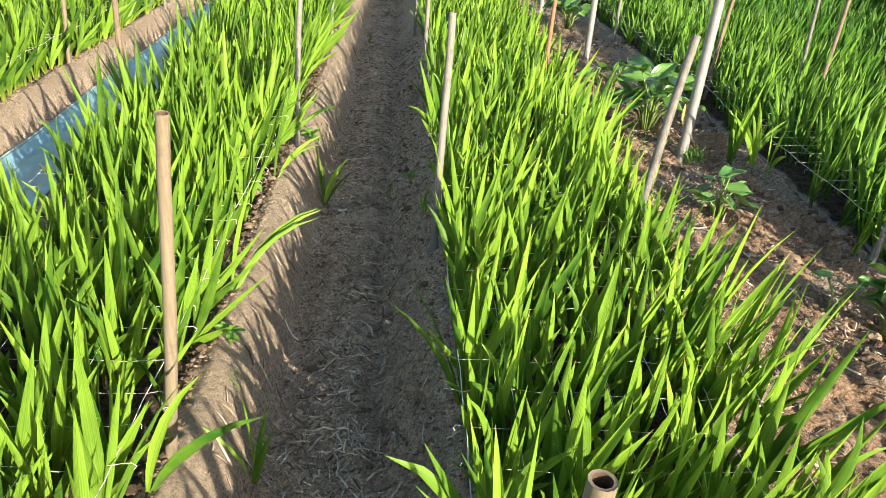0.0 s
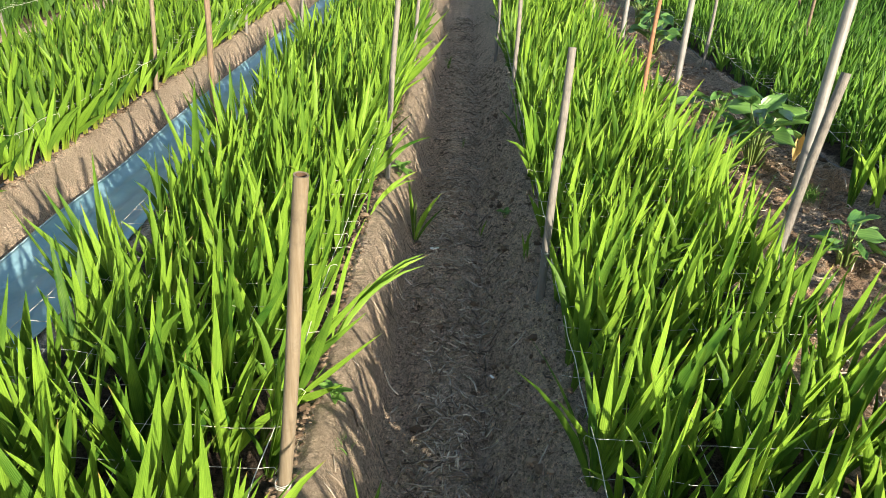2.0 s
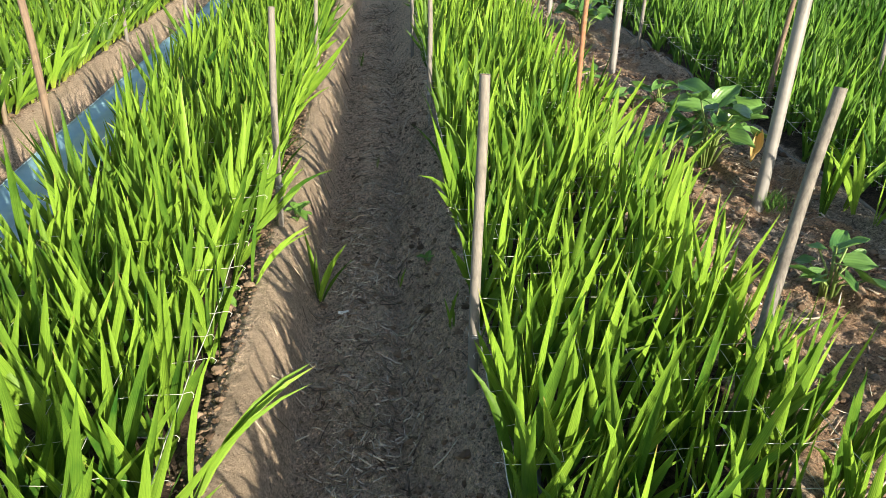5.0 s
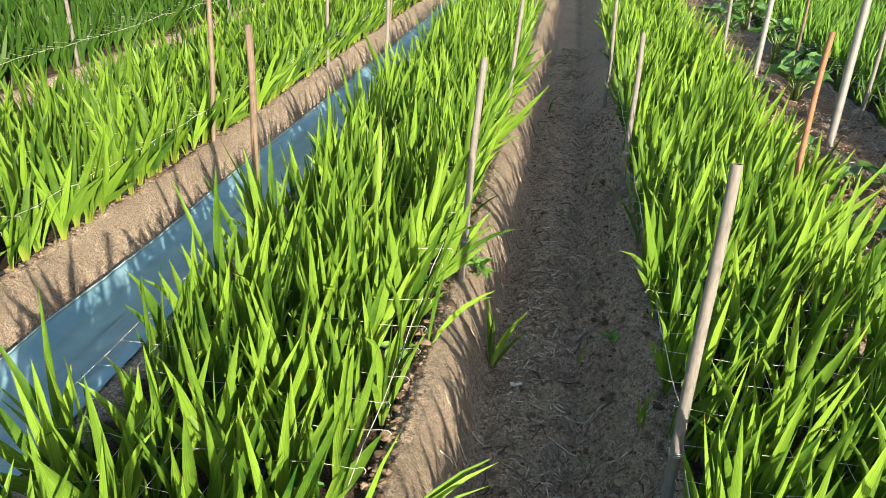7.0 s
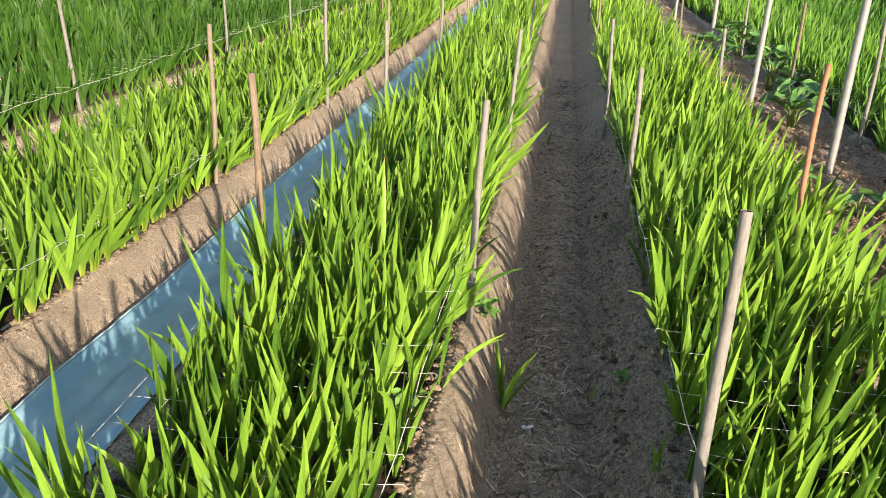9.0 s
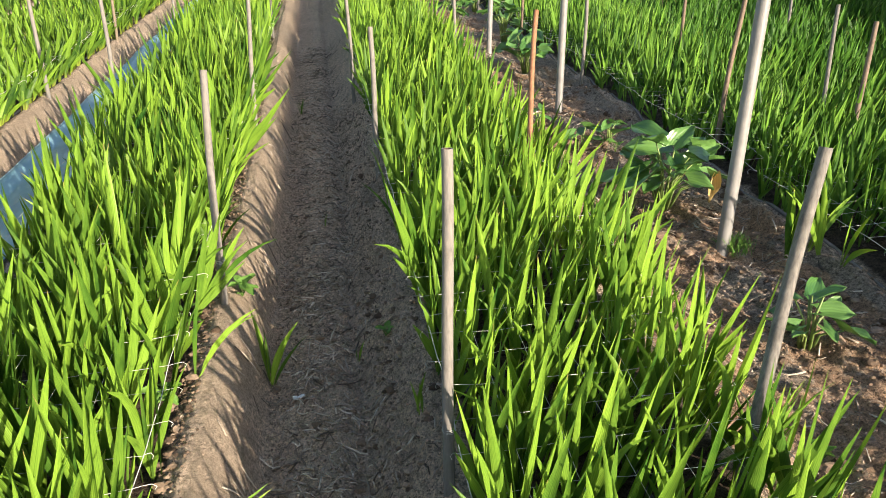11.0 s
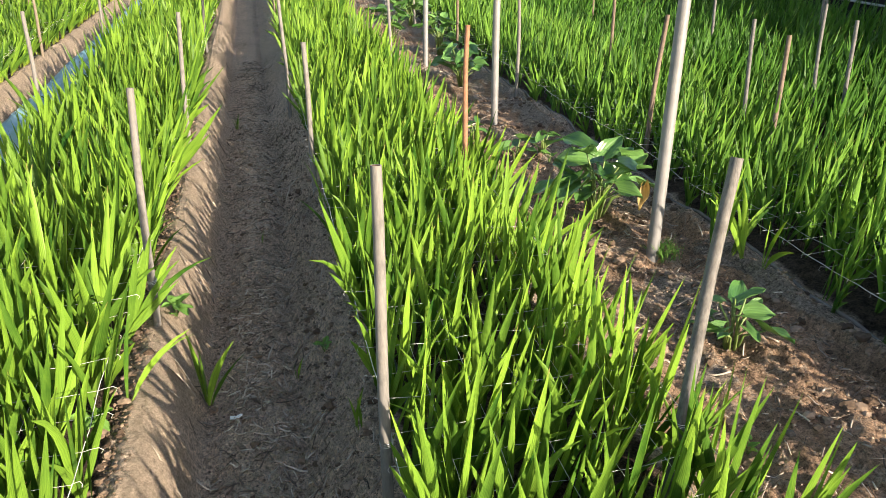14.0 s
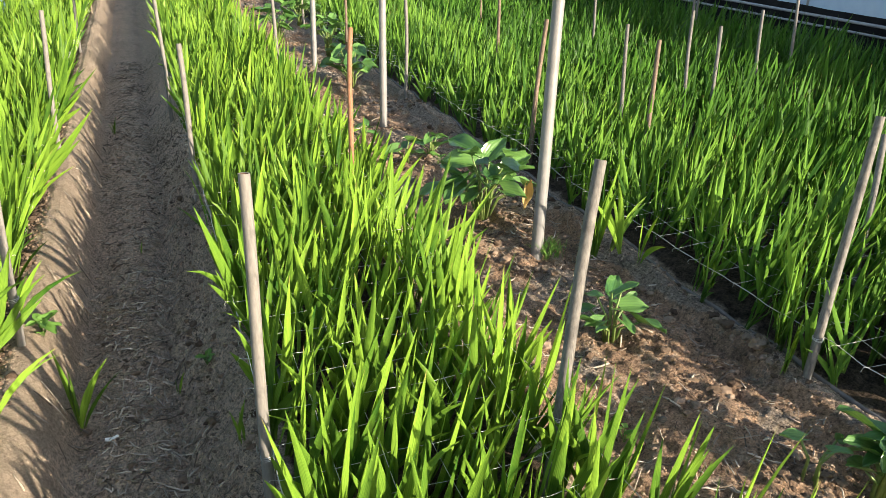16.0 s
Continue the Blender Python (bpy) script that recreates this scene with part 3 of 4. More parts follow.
# along the furrow-side edges of the two near beds
for seed, base, top, radius, material, label, tie in (
    (2, (-0.384, 1.331, 0.20), (-0.287, 1.312, 1.108), 0.0150, BAMBOO, "pale tan bamboo stake with an open cut end", 0.37),
    (3, (-0.363, 3.551, 0.20), (-0.335, 3.755, 1.047), 0.0140, BLEACHED, "bleached bamboo stake at the bed edge", 0.37),
    (4, (-0.381, 5.70, 0.20), (-0.337, 5.82, 1.033), 0.0135, BLEACHED, "thin bleached bamboo stake at the bed edge", None),
    (6, (-0.43, 9.20, 0.20), (-0.40, 9.40, 1.02), 0.0135, BLEACHED, "thin bleached bamboo stake at the bed edge", None),
    (7, (-0.42, 12.0, 0.20), (-0.40, 12.2, 1.02), 0.0135, BAMBOO, "thin tan bamboo stake at the bed edge", None),
    (8, (0.345, 0.42, 0.20), (0.372, 0.447, 1.05), 0.0160, BAMBOO, "pale tan bamboo stake with an open cut end", None),
    (9, (0.322, 2.506, 0.20), (0.349, 2.646, 1.079), 0.0148, BLEACHED, "pale grey bamboo stake with a brown open end", 0.36),
    (10, (0.329, 4.845, 0.20), (0.335, 4.95, 0.972), 0.0140, BLEACHED, "bleached bamboo stake at the bed edge", 0.36),
    (11, (0.285, 6.58, 0.18), (0.28, 6.69, 1.012), 0.0135, BLEACHED, "bleached bamboo stake at the bed edge", None),
    (12, (0.325, 10.06, 0.20), (0.33, 10.25, 1.03), 0.0135, BAMBOO, "thin tan bamboo stake at the bed edge", None),
    (13, (0.32, 13.4, 0.20), (0.32, 13.6, 1.03), 0.0135, BLEACHED, "bleached bamboo stake at the bed edge", None),
    # along the path-side edge of the near bed
    (14, (1.035, 2.325, 0.19), (1.214, 2.524, 1.064), 0.0165, GREY_BAMBOO, "weathered grey mottled bamboo stake, leaning", 0.40),
    (16, (1.18, 7.07, 0.17), (1.18, 7.247, 0.895), 0.0145, BLEACHED, "pale bamboo stake beside the bare path", None),
    (17, (1.27, 10.2, 0.17), (1.29, 10.4, 1.02), 0.0145, BROWN, "tan bamboo stake beside the bare path", None),
    (18, (1.25, 12.6, 0.17), (1.27, 12.8, 1.05), 0.0145, BLEACHED, "pale bamboo stake beside the bare path", None),
    # along the film
    (20, (-1.385, 6.38, 0.17), (-1.378, 6.545, 0.98), 0.0140, BLEACHED, "bleached bamboo stake beside the blue film", None),
    (21, (-1.39, 9.05, 0.17), (-1.38, 9.2, 1.02), 0.0140, BLEACHED, "bleached bamboo stake beside the blue film", None),
    (22, (-1.34, 10.9, 0.17), (-1.33, 11.05, 1.05), 0.0140, BLEACHED, "bleached bamboo stake beside the blue film", None),
    # the beds beyond the film
    (23, (-2.072, 4.943, 0.20), (-2.05, 5.063, 1.118), 0.0145, BAMBOO, "tan bamboo stake in a sandy bank", None),
    (24, (-2.02, 6.98, 0.20), (-2.02, 7.12, 1.12), 0.0145, BLEACHED, "bleached bamboo stake in a sandy bank", None),
    (25, (-2.04, 9.30, 0.20), (-2.03, 9.45, 1.08), 0.0145, BAMBOO, "tan bamboo stake in a sandy bank", None),
    (27, (-2.55, 11.1, 0.19), (-2.54, 11.3, 1.06), 0.0140, BROWN, "tan bamboo stake in the crop", None),
    (28, (-4.01, 6.50, 0.18), (-4.09, 6.62, 1.15), 0.0150, GREY_BAMBOO, "grey bamboo stake before the deep green crop", None),
    (29, (-3.95, 9.25, 0.18), (-3.98, 9.40, 1.12), 0.0150, GREY_BAMBOO, "grey bamboo stake before the deep green crop", None),
    (30, (-3.6, 10.4, 0.05), (-3.6, 10.55, 1.05), 0.0145, GREY_BAMBOO, "grey bamboo stake beyond the crop", None),
    (51, (-7.12, 8.95, 0.19), (-7.2, 9.1, 1.15), 0.0150, GREY_BAMBOO, "grey bamboo stake in the deep green crop", None),
    (52, (-6.70, 8.80, 0.19), (-6.78, 8.95, 1.15), 0.0150, GREY_BAMBOO, "grey bamboo stake in the deep green crop", None),
    (53, (-8.1, 9.6, 0.19), (-8.2, 9.8, 1.10), 0.0150, BROWN, "brown bamboo stake in the deep green crop", None),
    # beyond the bare path
    (31, (2.152, 2.491, 0.18), (2.30, 2.611, 1.071), 0.0150, GREY_BAMBOO, "weathered grey bamboo stake, leaning", 0.33),
    (32, (2.31, 4.84, 0.18), (2.427, 4.977, 1.029), 0.0140, BROWN, "brown weathered bamboo stake at the bed edge", None),
    (33, (2.12, 6.65, 0.17), (2.16, 6.80, 1.05), 0.0140, BLEACHED, "bleached bamboo stake at the bed edge", None),
    (34, (2.08, 8.40, 0.17), (2.12, 8.55, 0.98), 0.0140, BROWN, "brown bamboo stake at the bed edge", None),
    (39, (2.08, 10.5, 0.17), (2.10, 10.7, 1.02), 0.0140, BLEACHED, "bleached bamboo stake at the bed edge", None),
    (35, (2.88, 4.46, 0.19), (3.04, 4.686, 0.933), 0.0140, BROWN, "reddish brown bamboo stake standing in the crop", None),
    (36, (2.90, 4.75, 0.19), (2.99, 4.952, 0.987), 0.0120, GREY_BAMBOO, "thin grey bamboo stake standing in the crop", None),
    (37, (3.03, 6.82, 0.19), (3.10, 7.02, 1.06), 0.0140, BROWN, "brown bamboo stake standing in the crop", None),
    (38, (2.90, 2.95, 0.19), (3.125, 3.173, 0.778), 0.0140, GREY_BAMBOO, "short grey bamboo stake in the crop", None),
    (41, (3.83, 5.28, 0.19), (3.948, 5.504, 0.974), 0.0130, GREY_BAMBOO, "thin grey bamboo stake in the far crop", None),
    (42, (3.92, 5.10, 0.19), (4.11, 5.37, 0.877), 0.0140, GREY_BAMBOO, "thin grey bamboo stake in the far crop", None),
    (43, (4.86, 5.68, 0.19), (5.019, 5.916, 0.90), 0.0140, GREY_BAMBOO, "thin grey bamboo stake in the far crop", None),
    (44, (5.36, 5.82, 0.19), (5.535, 6.06, 0.96), 0.0140, GREY_BAMBOO, "thin grey bamboo stake in the far crop", None),
    (45, (4.50, 7.60, 0.19), (4.57, 7.78, 1.06), 0.0140, GREY_BAMBOO, "thin grey bamboo stake in the far crop", None),
    (46, (5.60, 7.40, 0.19), (5.67, 7.58, 1.06), 0.0140, GREY_BAMBOO, "thin grey bamboo stake in the far crop", None),
    (47, (3.90, 9.10, 0.19), (3.96, 9.28, 1.06), 0.0140, BROWN, "thin brown bamboo stake in the far crop", None),
    (48, (6.30, 8.20, 0.19), (6.38, 8.38, 1.08), 0.0140, GREY_BAMBOO, "thin grey bamboo stake in the far crop", None),
):
    stake("bamboo_stake", base, top, radius, material, label, ROW, 0 if base[1] < 4 else 2, 0.003 if base[1] < 4 else 0.004, seed, tie=tie)
stake("wooden_stake", (1.05, 4.42, 0.19), (1.168, 4.774, 1.049), 0.0140, REDDISH, "reddish brown wooden stake in the crop", ROW, 1, seed=15, hollow=False)
stake("wooden_stake", (-1.29, 3.79, 0.18), (-1.277, 3.816, 1.102), 0.0150, BROWN, "brown wooden stake with a reddish cut top", ROW, 2, seed=19, hollow=False)

POLES = "tall pipes along the bare path"
for k, (x, y, tx, ty) in enumerate(((1.768, 3.735, 1.964, 4.06), (1.725, 6.0, 1.80, 6.25), (1.685, 8.12, 1.76, 8.4), (1.77, 10.86, 1.82, 11.1), (1.76, 14.2, 1.80, 14.4))):
    stake("tall_pole", (x, y, 0.15), (tx, ty, 2.15), 0.0270 if k == 0 else 0.0255, PIPE, "tall light grey pipe standing in bare soil", POLES, 0, 0.004, 60 + k, True, 0.2, "pole")


# ---- netting ----
def flower_net(x0, x1, y0, y1, z, mesh, label, seed, curls, single=None, fine=1.0):
    """Square netting held level over a bed: edge cords, long cords and cross cords with curled ends."""
    rng = random.Random(seed)
    ob = thing("flower_net", ((x0 + x1) / 2, (y0 + y1) / 2, z), label, "net")
    at = Vector(ob.location)

    def sag(x, y):
        return z + 0.022 * lump(x, y, 1.6, seed) + 0.014 * lump(x, y, 7.0, seed + 3)

    def line(points, r):
        return Geo().tube([Vector(p) - at for p in points], r, 4, caps=False)

    ys = np.arange(y0, y1, mesh / 2)
    for name, x, r in [("edge_cord", x0, 0.0014 * fine), ("edge_cord", x1, 0.0014 * fine)] + [("long_cord", x, 0.0008 * fine) for x in np.arange(x0 + mesh, x1 - mesh / 2, mesh)]:
        part(name, line([(x + 0.010 * lump(x, y, 5.0, seed), y, sag(x, y)) for y in ys], r), CORD, ob)
    rest = Geo()
    for y in np.arange(y0 + 0.04, y1, mesh):
        drift = rng.uniform(-0.02, 0.02)
        pts = [(x, y + drift * (x - x0) + 0.018 * lump(x, y, 8.0, seed + 1), sag(x, y)) for x in np.linspace(x0, x1, 9)]
        if curls:
            # a loose loop where the cross cord is knotted round the edge cord
            back = rng.uniform(0.014, 0.048) * curls
            first = Vector(pts[0])
            loop = [first + Vector((-back * s, rng.uniform(-0.004, 0.004), d)) for s, d in ((1.0, -0.012), (1.15, -0.002), (0.95, 0.007), (0.5, 0.005))]
            pts = loop + pts if curls > 0 else pts + [Vector(pts[-1]) + Vector((abs(back) * s, 0, d)) for s, d in ((0.5, 0.005), (0.95, 0.007), (1.15, -0.002), (1.0, -0.012))]
        g = line(pts, 0.0009 * fine)
        if single and single[0] < y < single[1]:
            part("cross_cord", g, CORD, ob)
        else:
            rest.add(g.v, g.f)
    tagged(part("netting", rest, CORD, ob), kind="stuff")
    return ob


flower_net(0.343, 1.13, 0.3, 13.0, 0.375, 0.13, "white square netting stretched through the gladiolus leaves", 3, 1.0, (0.6, 4.6))
flower_net(-1.26, -0.43, 0.3, 13.0, 0.375, 0.13, "white square netting stretched through the gladiolus leaves", 5, -1.0, (0.6, 4.6))
flower_net(-3.12, -2.05, 1.2, 13.0, 0.42, 0.12, "white square netting over the bed beyond the film", 7, -0.8, fine=0.75)
flower_net(2.20, 3.20, 2.05, 13.0, 0.325, 0.12, "white square netting over the bed beyond the path", 9, 0.8)
flower_net(-4.95, -3.93, 3.0, 16.0, 0.42, 0.14, "white square netting in the deep green crop", 13, -0.8, fine=0.8)


# ---- hoses ----
def hose(name, x, y0, y1, r, material, label, flat=1.0):
    ys = np.arange(y0, y1, 0.12)
    g = Geo().tube([(x + 0.025 * lump(x, y, 1.5, 20.0), y, (0.014 * lump(x, y, 1.9, 22.0) - 0.004 if r < 0.007 else 0.0) + 0.5 * (ground_height(x, y) + ground_height(x, y + 0.06)) + r * (-0.3 if r < 0.007 else 0.7)) for y in ys], r, 8)
    return tagged(new(name, g.mesh(name, material)), label, "hose")


hose("irrigation_hose", 2.215, 1.2, 14.0, 0.0095, OLD_HOSE, "old grey-brown irrigation hose along a bed foot")
hose("drip_tape", 0.44, 0.3, 14.0, 0.008, DRIP, "black drip tape under the gladiolus leaves")
hose("drip_tape", 0.82, 0.3, 14.0, 0.008, DRIP, "black drip tape under the gladiolus leaves")
hose("drip_tape", -0.72, 0.3, 14.0, 0.008, DRIP, "black drip tape under the gladiolus leaves")
hose("drip_tape", -2.15, 1.4, 14.0, 0.008, DRIP, "black drip tape at the foot of the crop")


# ---- blue film in the side furrow ----
def plastic_film():
    xs, ys = np.linspace(-1.345, -1.885, 34), np.arange(-4.0, 20.0, 0.04)
    top, bottom = [], []
    for y in ys:
        edge = 0.022 * lump(1.0, y, 1.1, 30.0) + 0.008 * lump(2.0, y, 4.0, 31.0)
        for i, x in enumerate(xs):
            u = i / (len(xs) - 1)
            xx = x + edge * u + (0.012 * lump(3.0, y, 2.0, 33.0)) * (1 - u)
            # down the bed's side, across the furrow's floor, then a crease and an upturned lip
            z = float(np.interp(u, (0.0, 0.06, 0.30, 0.62, 0.80, 0.86, 0.93, 1.0), (0.205, 0.200, 0.125, 0.050, 0.040, 0.030, 0.062, 0.078)))
            z += 0.010 * lump(xx * 5, y * 0.4, 2.4, 34.0) + 0.006 * math.sin(xx * 30 + 2.2 * lump(0.0, y, 0.7, 35.0)) + 0.005 * lump(xx * 1.5, y, 7.0, 36.0) + 0.003 * lump(xx + 0.4 * y, y, 22.0, 37.0)
            top.append((xx, y, z))
            bottom.append((xx, y, z - 0.0015))
    n, k = len(xs), len(top)
    faces = []
    for j in range(len(ys) - 1):
        for i in range(n - 1):
            a, b, c, d = j * n + i, j * n + i + 1, (j + 1) * n + i + 1, (j + 1) * n + i
            faces += [(a, d, c, b), (a + k, b + k, c + k, d + k)]
        for i in (0, n - 1):
            a, b = j * n + i, (j + 1) * n + i
            faces.append((a, b, b + k, a + k))
    ob = tagged(new("plastic_film", Geo().add(top + bottom, faces).mesh("plastic_film", FILM)), "wrinkled pale blue plastic film laid along a furrow side", "plastic film")
    part("rolled_rim", Geo().tube(top[n - 1::n], 0.0035, 6), RIM, ob, "pale rolled rim")
    return ob


plastic_film()


# ---- broad-leaved plants and weeds ----
def heart_leaf(rng, size, m, wave=0.08):
    """A heart-shaped blade with a drooping tip and wavy rim, laid out along +x of m."""
    verts, faces, uv = [], [], []
    rows, cols = 8, 6
    for i in range(rows + 1):
        u = i / rows
        w = size * 0.40 * (math.sin(math.pi * min(1, u * 0.86 + 0.14)) ** 0.7) * (1 - 0.25 * u)
        if i == rows:
            w = 0.002
        for j in range(cols + 1):
            s = 2 * j / cols - 1
            x = size * (u - 0.05 - 0.34 * abs(s) ** 1.3 * max(0.0, 1 - u / 0.5) ** 1.5)
            z = size * (-0.20 * u * u + 0.26 * abs(s) * (1 - 0.7 * u) + wave * math.sin(7 * u + 5 * s + size * 50) * abs(s))
            verts.append(m @ Vector((x, s * w, z)))
            uv.append((0.5 + 0.5 * s, 0.3 + 0.6 * u))
    for i in range(rows):
        for j in range(cols):
            a = i * (cols + 1) + j
            faces.append((a, a + 1, a + cols + 2, a + cols + 1))
    return verts, faces, uv


def broad_plant(x, y, seed, count, height, leaf, label, dry=False):
    rng = random.Random(seed)
    z = ground_height(x, y)
    ob = thing("broad_leaved_plant", (x, y, z), label, "plant", "broad-leaved plants on the path")
    for i in range(count):
        a = 2.4 * i + rng.uniform(-0.4, 0.4)
        h = height * rng.uniform(0.40, 1.05)
        reach = height * rng.uniform(0.15, 0.72) * (1.25 - 0.75 * h / height)
        if dry and i == count - 1:
            a, h, reach = -0.45, height * 0.50, height * 0.60
        tip = Vector((math.cos(a) * reach, math.sin(a) * reach, h))
        mid = Vector((math.cos(a) * reach * 0.35, math.sin(a) * reach * 0.35, h * 0.6))
        foot = Vector((math.cos(a) * 0.02, math.sin(a) * 0.02, -0.02))
        stalk = Geo().tube([foot, mid, tip], [0.0065, 0.005, 0.0035], 6)
        last = dry and i == count - 1
        st = part("stalk", stalk, STALK, ob)
        size = leaf * (0.95 if last else rng.uniform(0.6, 1.15))
        m = Matrix.Translation(tip) @ Matrix.Rotation(a + rng.uniform(-0.5, 0.5), 4, "Z") @ Matrix.Rotation(rng.uniform(-0.75, 0.25), 4, "Y") @ Matrix.Rotation(rng.uniform(-0.5, 0.5), 4, "X")
        if last:
            # hangs limp from its stalk
            m = Matrix.Translation(tip) @ Matrix(((0.15, 0.5, 0), (0.1, 0, -1), (-1, 0.1, 0.1))).to_4x4()
        part("leaf", Geo().add(*heart_leaf(rng, size, m)), DRY if last else BROAD, st, "yellowed dry leaf" if last else "")
    return ob


broad_plant(1.70, 4.20, 5, 30, 0.35, 0.150, "leafy green broad-leaved plant with one yellowed leaf", True)
broad_plant(1.69, 3.00, 9, 12, 0.21, 0.098, "small broad-leaved green plant in bare soil")
broad_plant(1.95, 2.02, 12, 22, 0.20, 0.12, "pale green broad-leaved plant in bare soil")
broad_plant(1.80, 7.2, 15, 18, 0.33, 0.16, "dark broad-leaved green plant beside a pipe")
broad_plant(1.95, 8.6, 18, 20, 0.36, 0.16, "dark broad-leaved green plant beside a pipe")
broad_plant(1.60, 9.6, 21, 18, 0.35, 0.16, "dark broad-leaved green plant beside a pipe")
broad_plant(2.05, 10.6, 22, 18, 0.35, 0.17, "dark broad-leaved green plant farther along the path")
broad_plant(1.79, 5.20, 31, 6, 0.13, 0.11, "small broad-leaved plant with drooping leaves on the path")
broad_plant(1.795, 2.13, 33, 3, 0.17, 0.07, "young broad-leaved plant with a curled pale leaf")
broad_plant(1.62, 5.2, 24, 5, 0.14, 0.09, "small broad-leaved seedling on the path")
broad_plant(1.50, 5.75, 26, 4, 0.12, 0.08, "small broad-leaved seedling on the path")


def sprout(x, y, seed, count, length, width, label, lean=0.5, material=None, category="seedling", toward=None):
    rng = random.Random(seed)
    ob = thing("gladiolus_seedling" if category == "seedling" else "grass_tuft", (x, y, ground_height(x, y)), label, category)
    for i in range(count):
        leaf = blade(rng, length * rng.uniform(0.7, 1.1), width * rng.uniform(0.8, 1.2), lean * rng.uniform(0.2, 1.2), rng.uniform(0, 0.3), rng.uniform(0, 6.28) if toward is None else toward + rng.uniform(-0.35, 0.35), (rng.uniform(-0.01, 0.01) * (6 if count > 40 else 3 if count > 8 else 1), rng.uniform(-0.01, 0.01) * (6 if count > 40 else 3 if count > 8 else 1), -0.005), 5)
        part("leaf", Geo().add(*leaf), material or LEAF, ob)
    return ob


sprout(-0.195, 3.33, 3, 3, 0.30, 0.021, "young gladiolus sprouting at the furrow side", 0.75, toward=0.1)
sprout(-0.205, 3.35, 5, 3, 0.31, 0.021, "upright young gladiolus at the furrow side", 0.12)
sprout(-0.205, 1.42, 4, 4, 0.26, 0.024, "young gladiolus sprouting at the furrow side", 0.7)
sprout(-0.40, 3.10, 21, 3, 0.40, 0.020, "gladiolus leaning out over the sandy bank", 1.25, toward=0.5)
sprout(-0.39, 2.12, 22, 4, 0.42, 0.021, "gladiolus leaning out over the sandy bank", 1.15, toward=0.6)
sprout(-0.40, 3.72, 23, 3, 0.30, 0.022, "gladiolus leaning out over the sandy bank", 1.2, toward=0.1)
sprout(-0.41, 1.22, 24, 3, 0.42, 0.024, "gladiolus leaning out over the sandy bank", 1.2, toward=0.2)
sprout(0.36, 4.10, 25, 2, 0.36, 0.022, "gladiolus leaning out over the shaded furrow side", 0.9, toward=2.3)
sprout(0.36, 1.52, 26, 3, 0.40, 0.028, "gladiolus leaning out over the shaded furrow side", 0.95, toward=2.4)
for k, (x, y) in enumerate(((1.17, 2.04), (1.19, 1.88), (1.21, 1.75), (1.18, 1.62), (1.20, 1.50))):
    sprout(x, y, 31 + k, 4, 0.50, 0.031, "gladiolus leaning out over the bare path", 0.55, toward=0.15 + 0.1 * k)
sprout(2.10, 3.55, 41, 5, 0.40, 0.026, "gladiolus leaning out over the bare path", 0.75, toward=2.9)
sprout(2.12, 3.42, 42, 3, 0.34, 0.024, "gladiolus leaning low over the bare path", 1.1, toward=4.3)
sprout(0.12, 3.42, 6, 2, 0.10, 0.008, "thin seedling in the furrow floor", 0.5)
sprout(0.29, 2.85, 7, 4, 0.17, 0.010, "thin shaded seedling on the furrow side", 0.3)
sprout(-0.13, 6.9, 8, 5, 0.14, 0.014, "small seedling in the furrow", 0.9)
sprout(0.02, 4.6, 9, 2, 0.09, 0.007, "thin seedling in the furrow floor", 0.5)
sprout(1.98, 3.57, 10, 6, 0.44, 0.032, "stray gladiolus growing at the path side", 0.30)
sprout(2.09, 3.60, 12, 3, 0.32, 0.026, "stray gladiolus leaning over the bed foot", 0.9, toward=0.3)
sprout(2.10, 2.55, 11, 5, 0.25, 0.026, "stray gladiolus leaning over the bed foot", 0.85, toward=0.5)
sprout(1.83, 3.73, 13, 110, 0.10, 0.004, "tuft of fine green grass at a pipe foot", 0.9, WEED, "grass")
sprout(-0.285, 1.66, 14, 14, 0.05, 0.002, "tiny tuft of fine grass on the bank", 0.9, WEED, "grass")


def weed(x, y, seed, count, size, label):
    rng = random.Random(seed)
    ob = thing("weed", (x, y, ground_height(x, y)), label, "weed", "small weeds")
    for i in range(count):
        a = 2.4 * i + rng.uniform(-0.3, 0.3)
        d = size * rng.uniform(0.3, 0.9)
        m = Matrix.Translation((math.cos(a) * d * 0.5, math.sin(a) * d * 0.5, size * rng.uniform(0.3, 1.1))) @ Matrix.Rotation(a, 4, "Z") @ Matrix.Rotation(rng.uniform(-0.9, 0.3), 4, "Y")
        g = Geo().add(*heart_leaf(rng, size * rng.uniform(0.6, 1.0), m))
        g.tube([(0, 0, -0.005), m.translation], 0.0012, 4)
        part("leaf", g, WEED, ob)
    return ob


weed(-0.335, 1.80, 1, 7, 0.050, "small green weed on the bank crest")
weed(0.234, 3.414, 2, 6, 0.044, "small clover-like weed in the furrow")
weed(-0.308, 3.66, 3, 9, 0.060, "green weed at the foot of a stake")
for k, (x, y) in enumerate(((-0.52, 1.95), (-0.60, 2.35), (-0.49, 3.02), (-0.50, 3.45), (-0.47, 3.95), (-0.66, 2.75))):
    weed(x, y, 40 + k, 8, 0.062, "broad green weed under the gladiolus leaves")
weed(1.42, 2.5, 4, 4, 0.045, "small weed in the bare path")
weed(1.78, 5.05, 6, 5, 0.06, "small weed in the bare path")


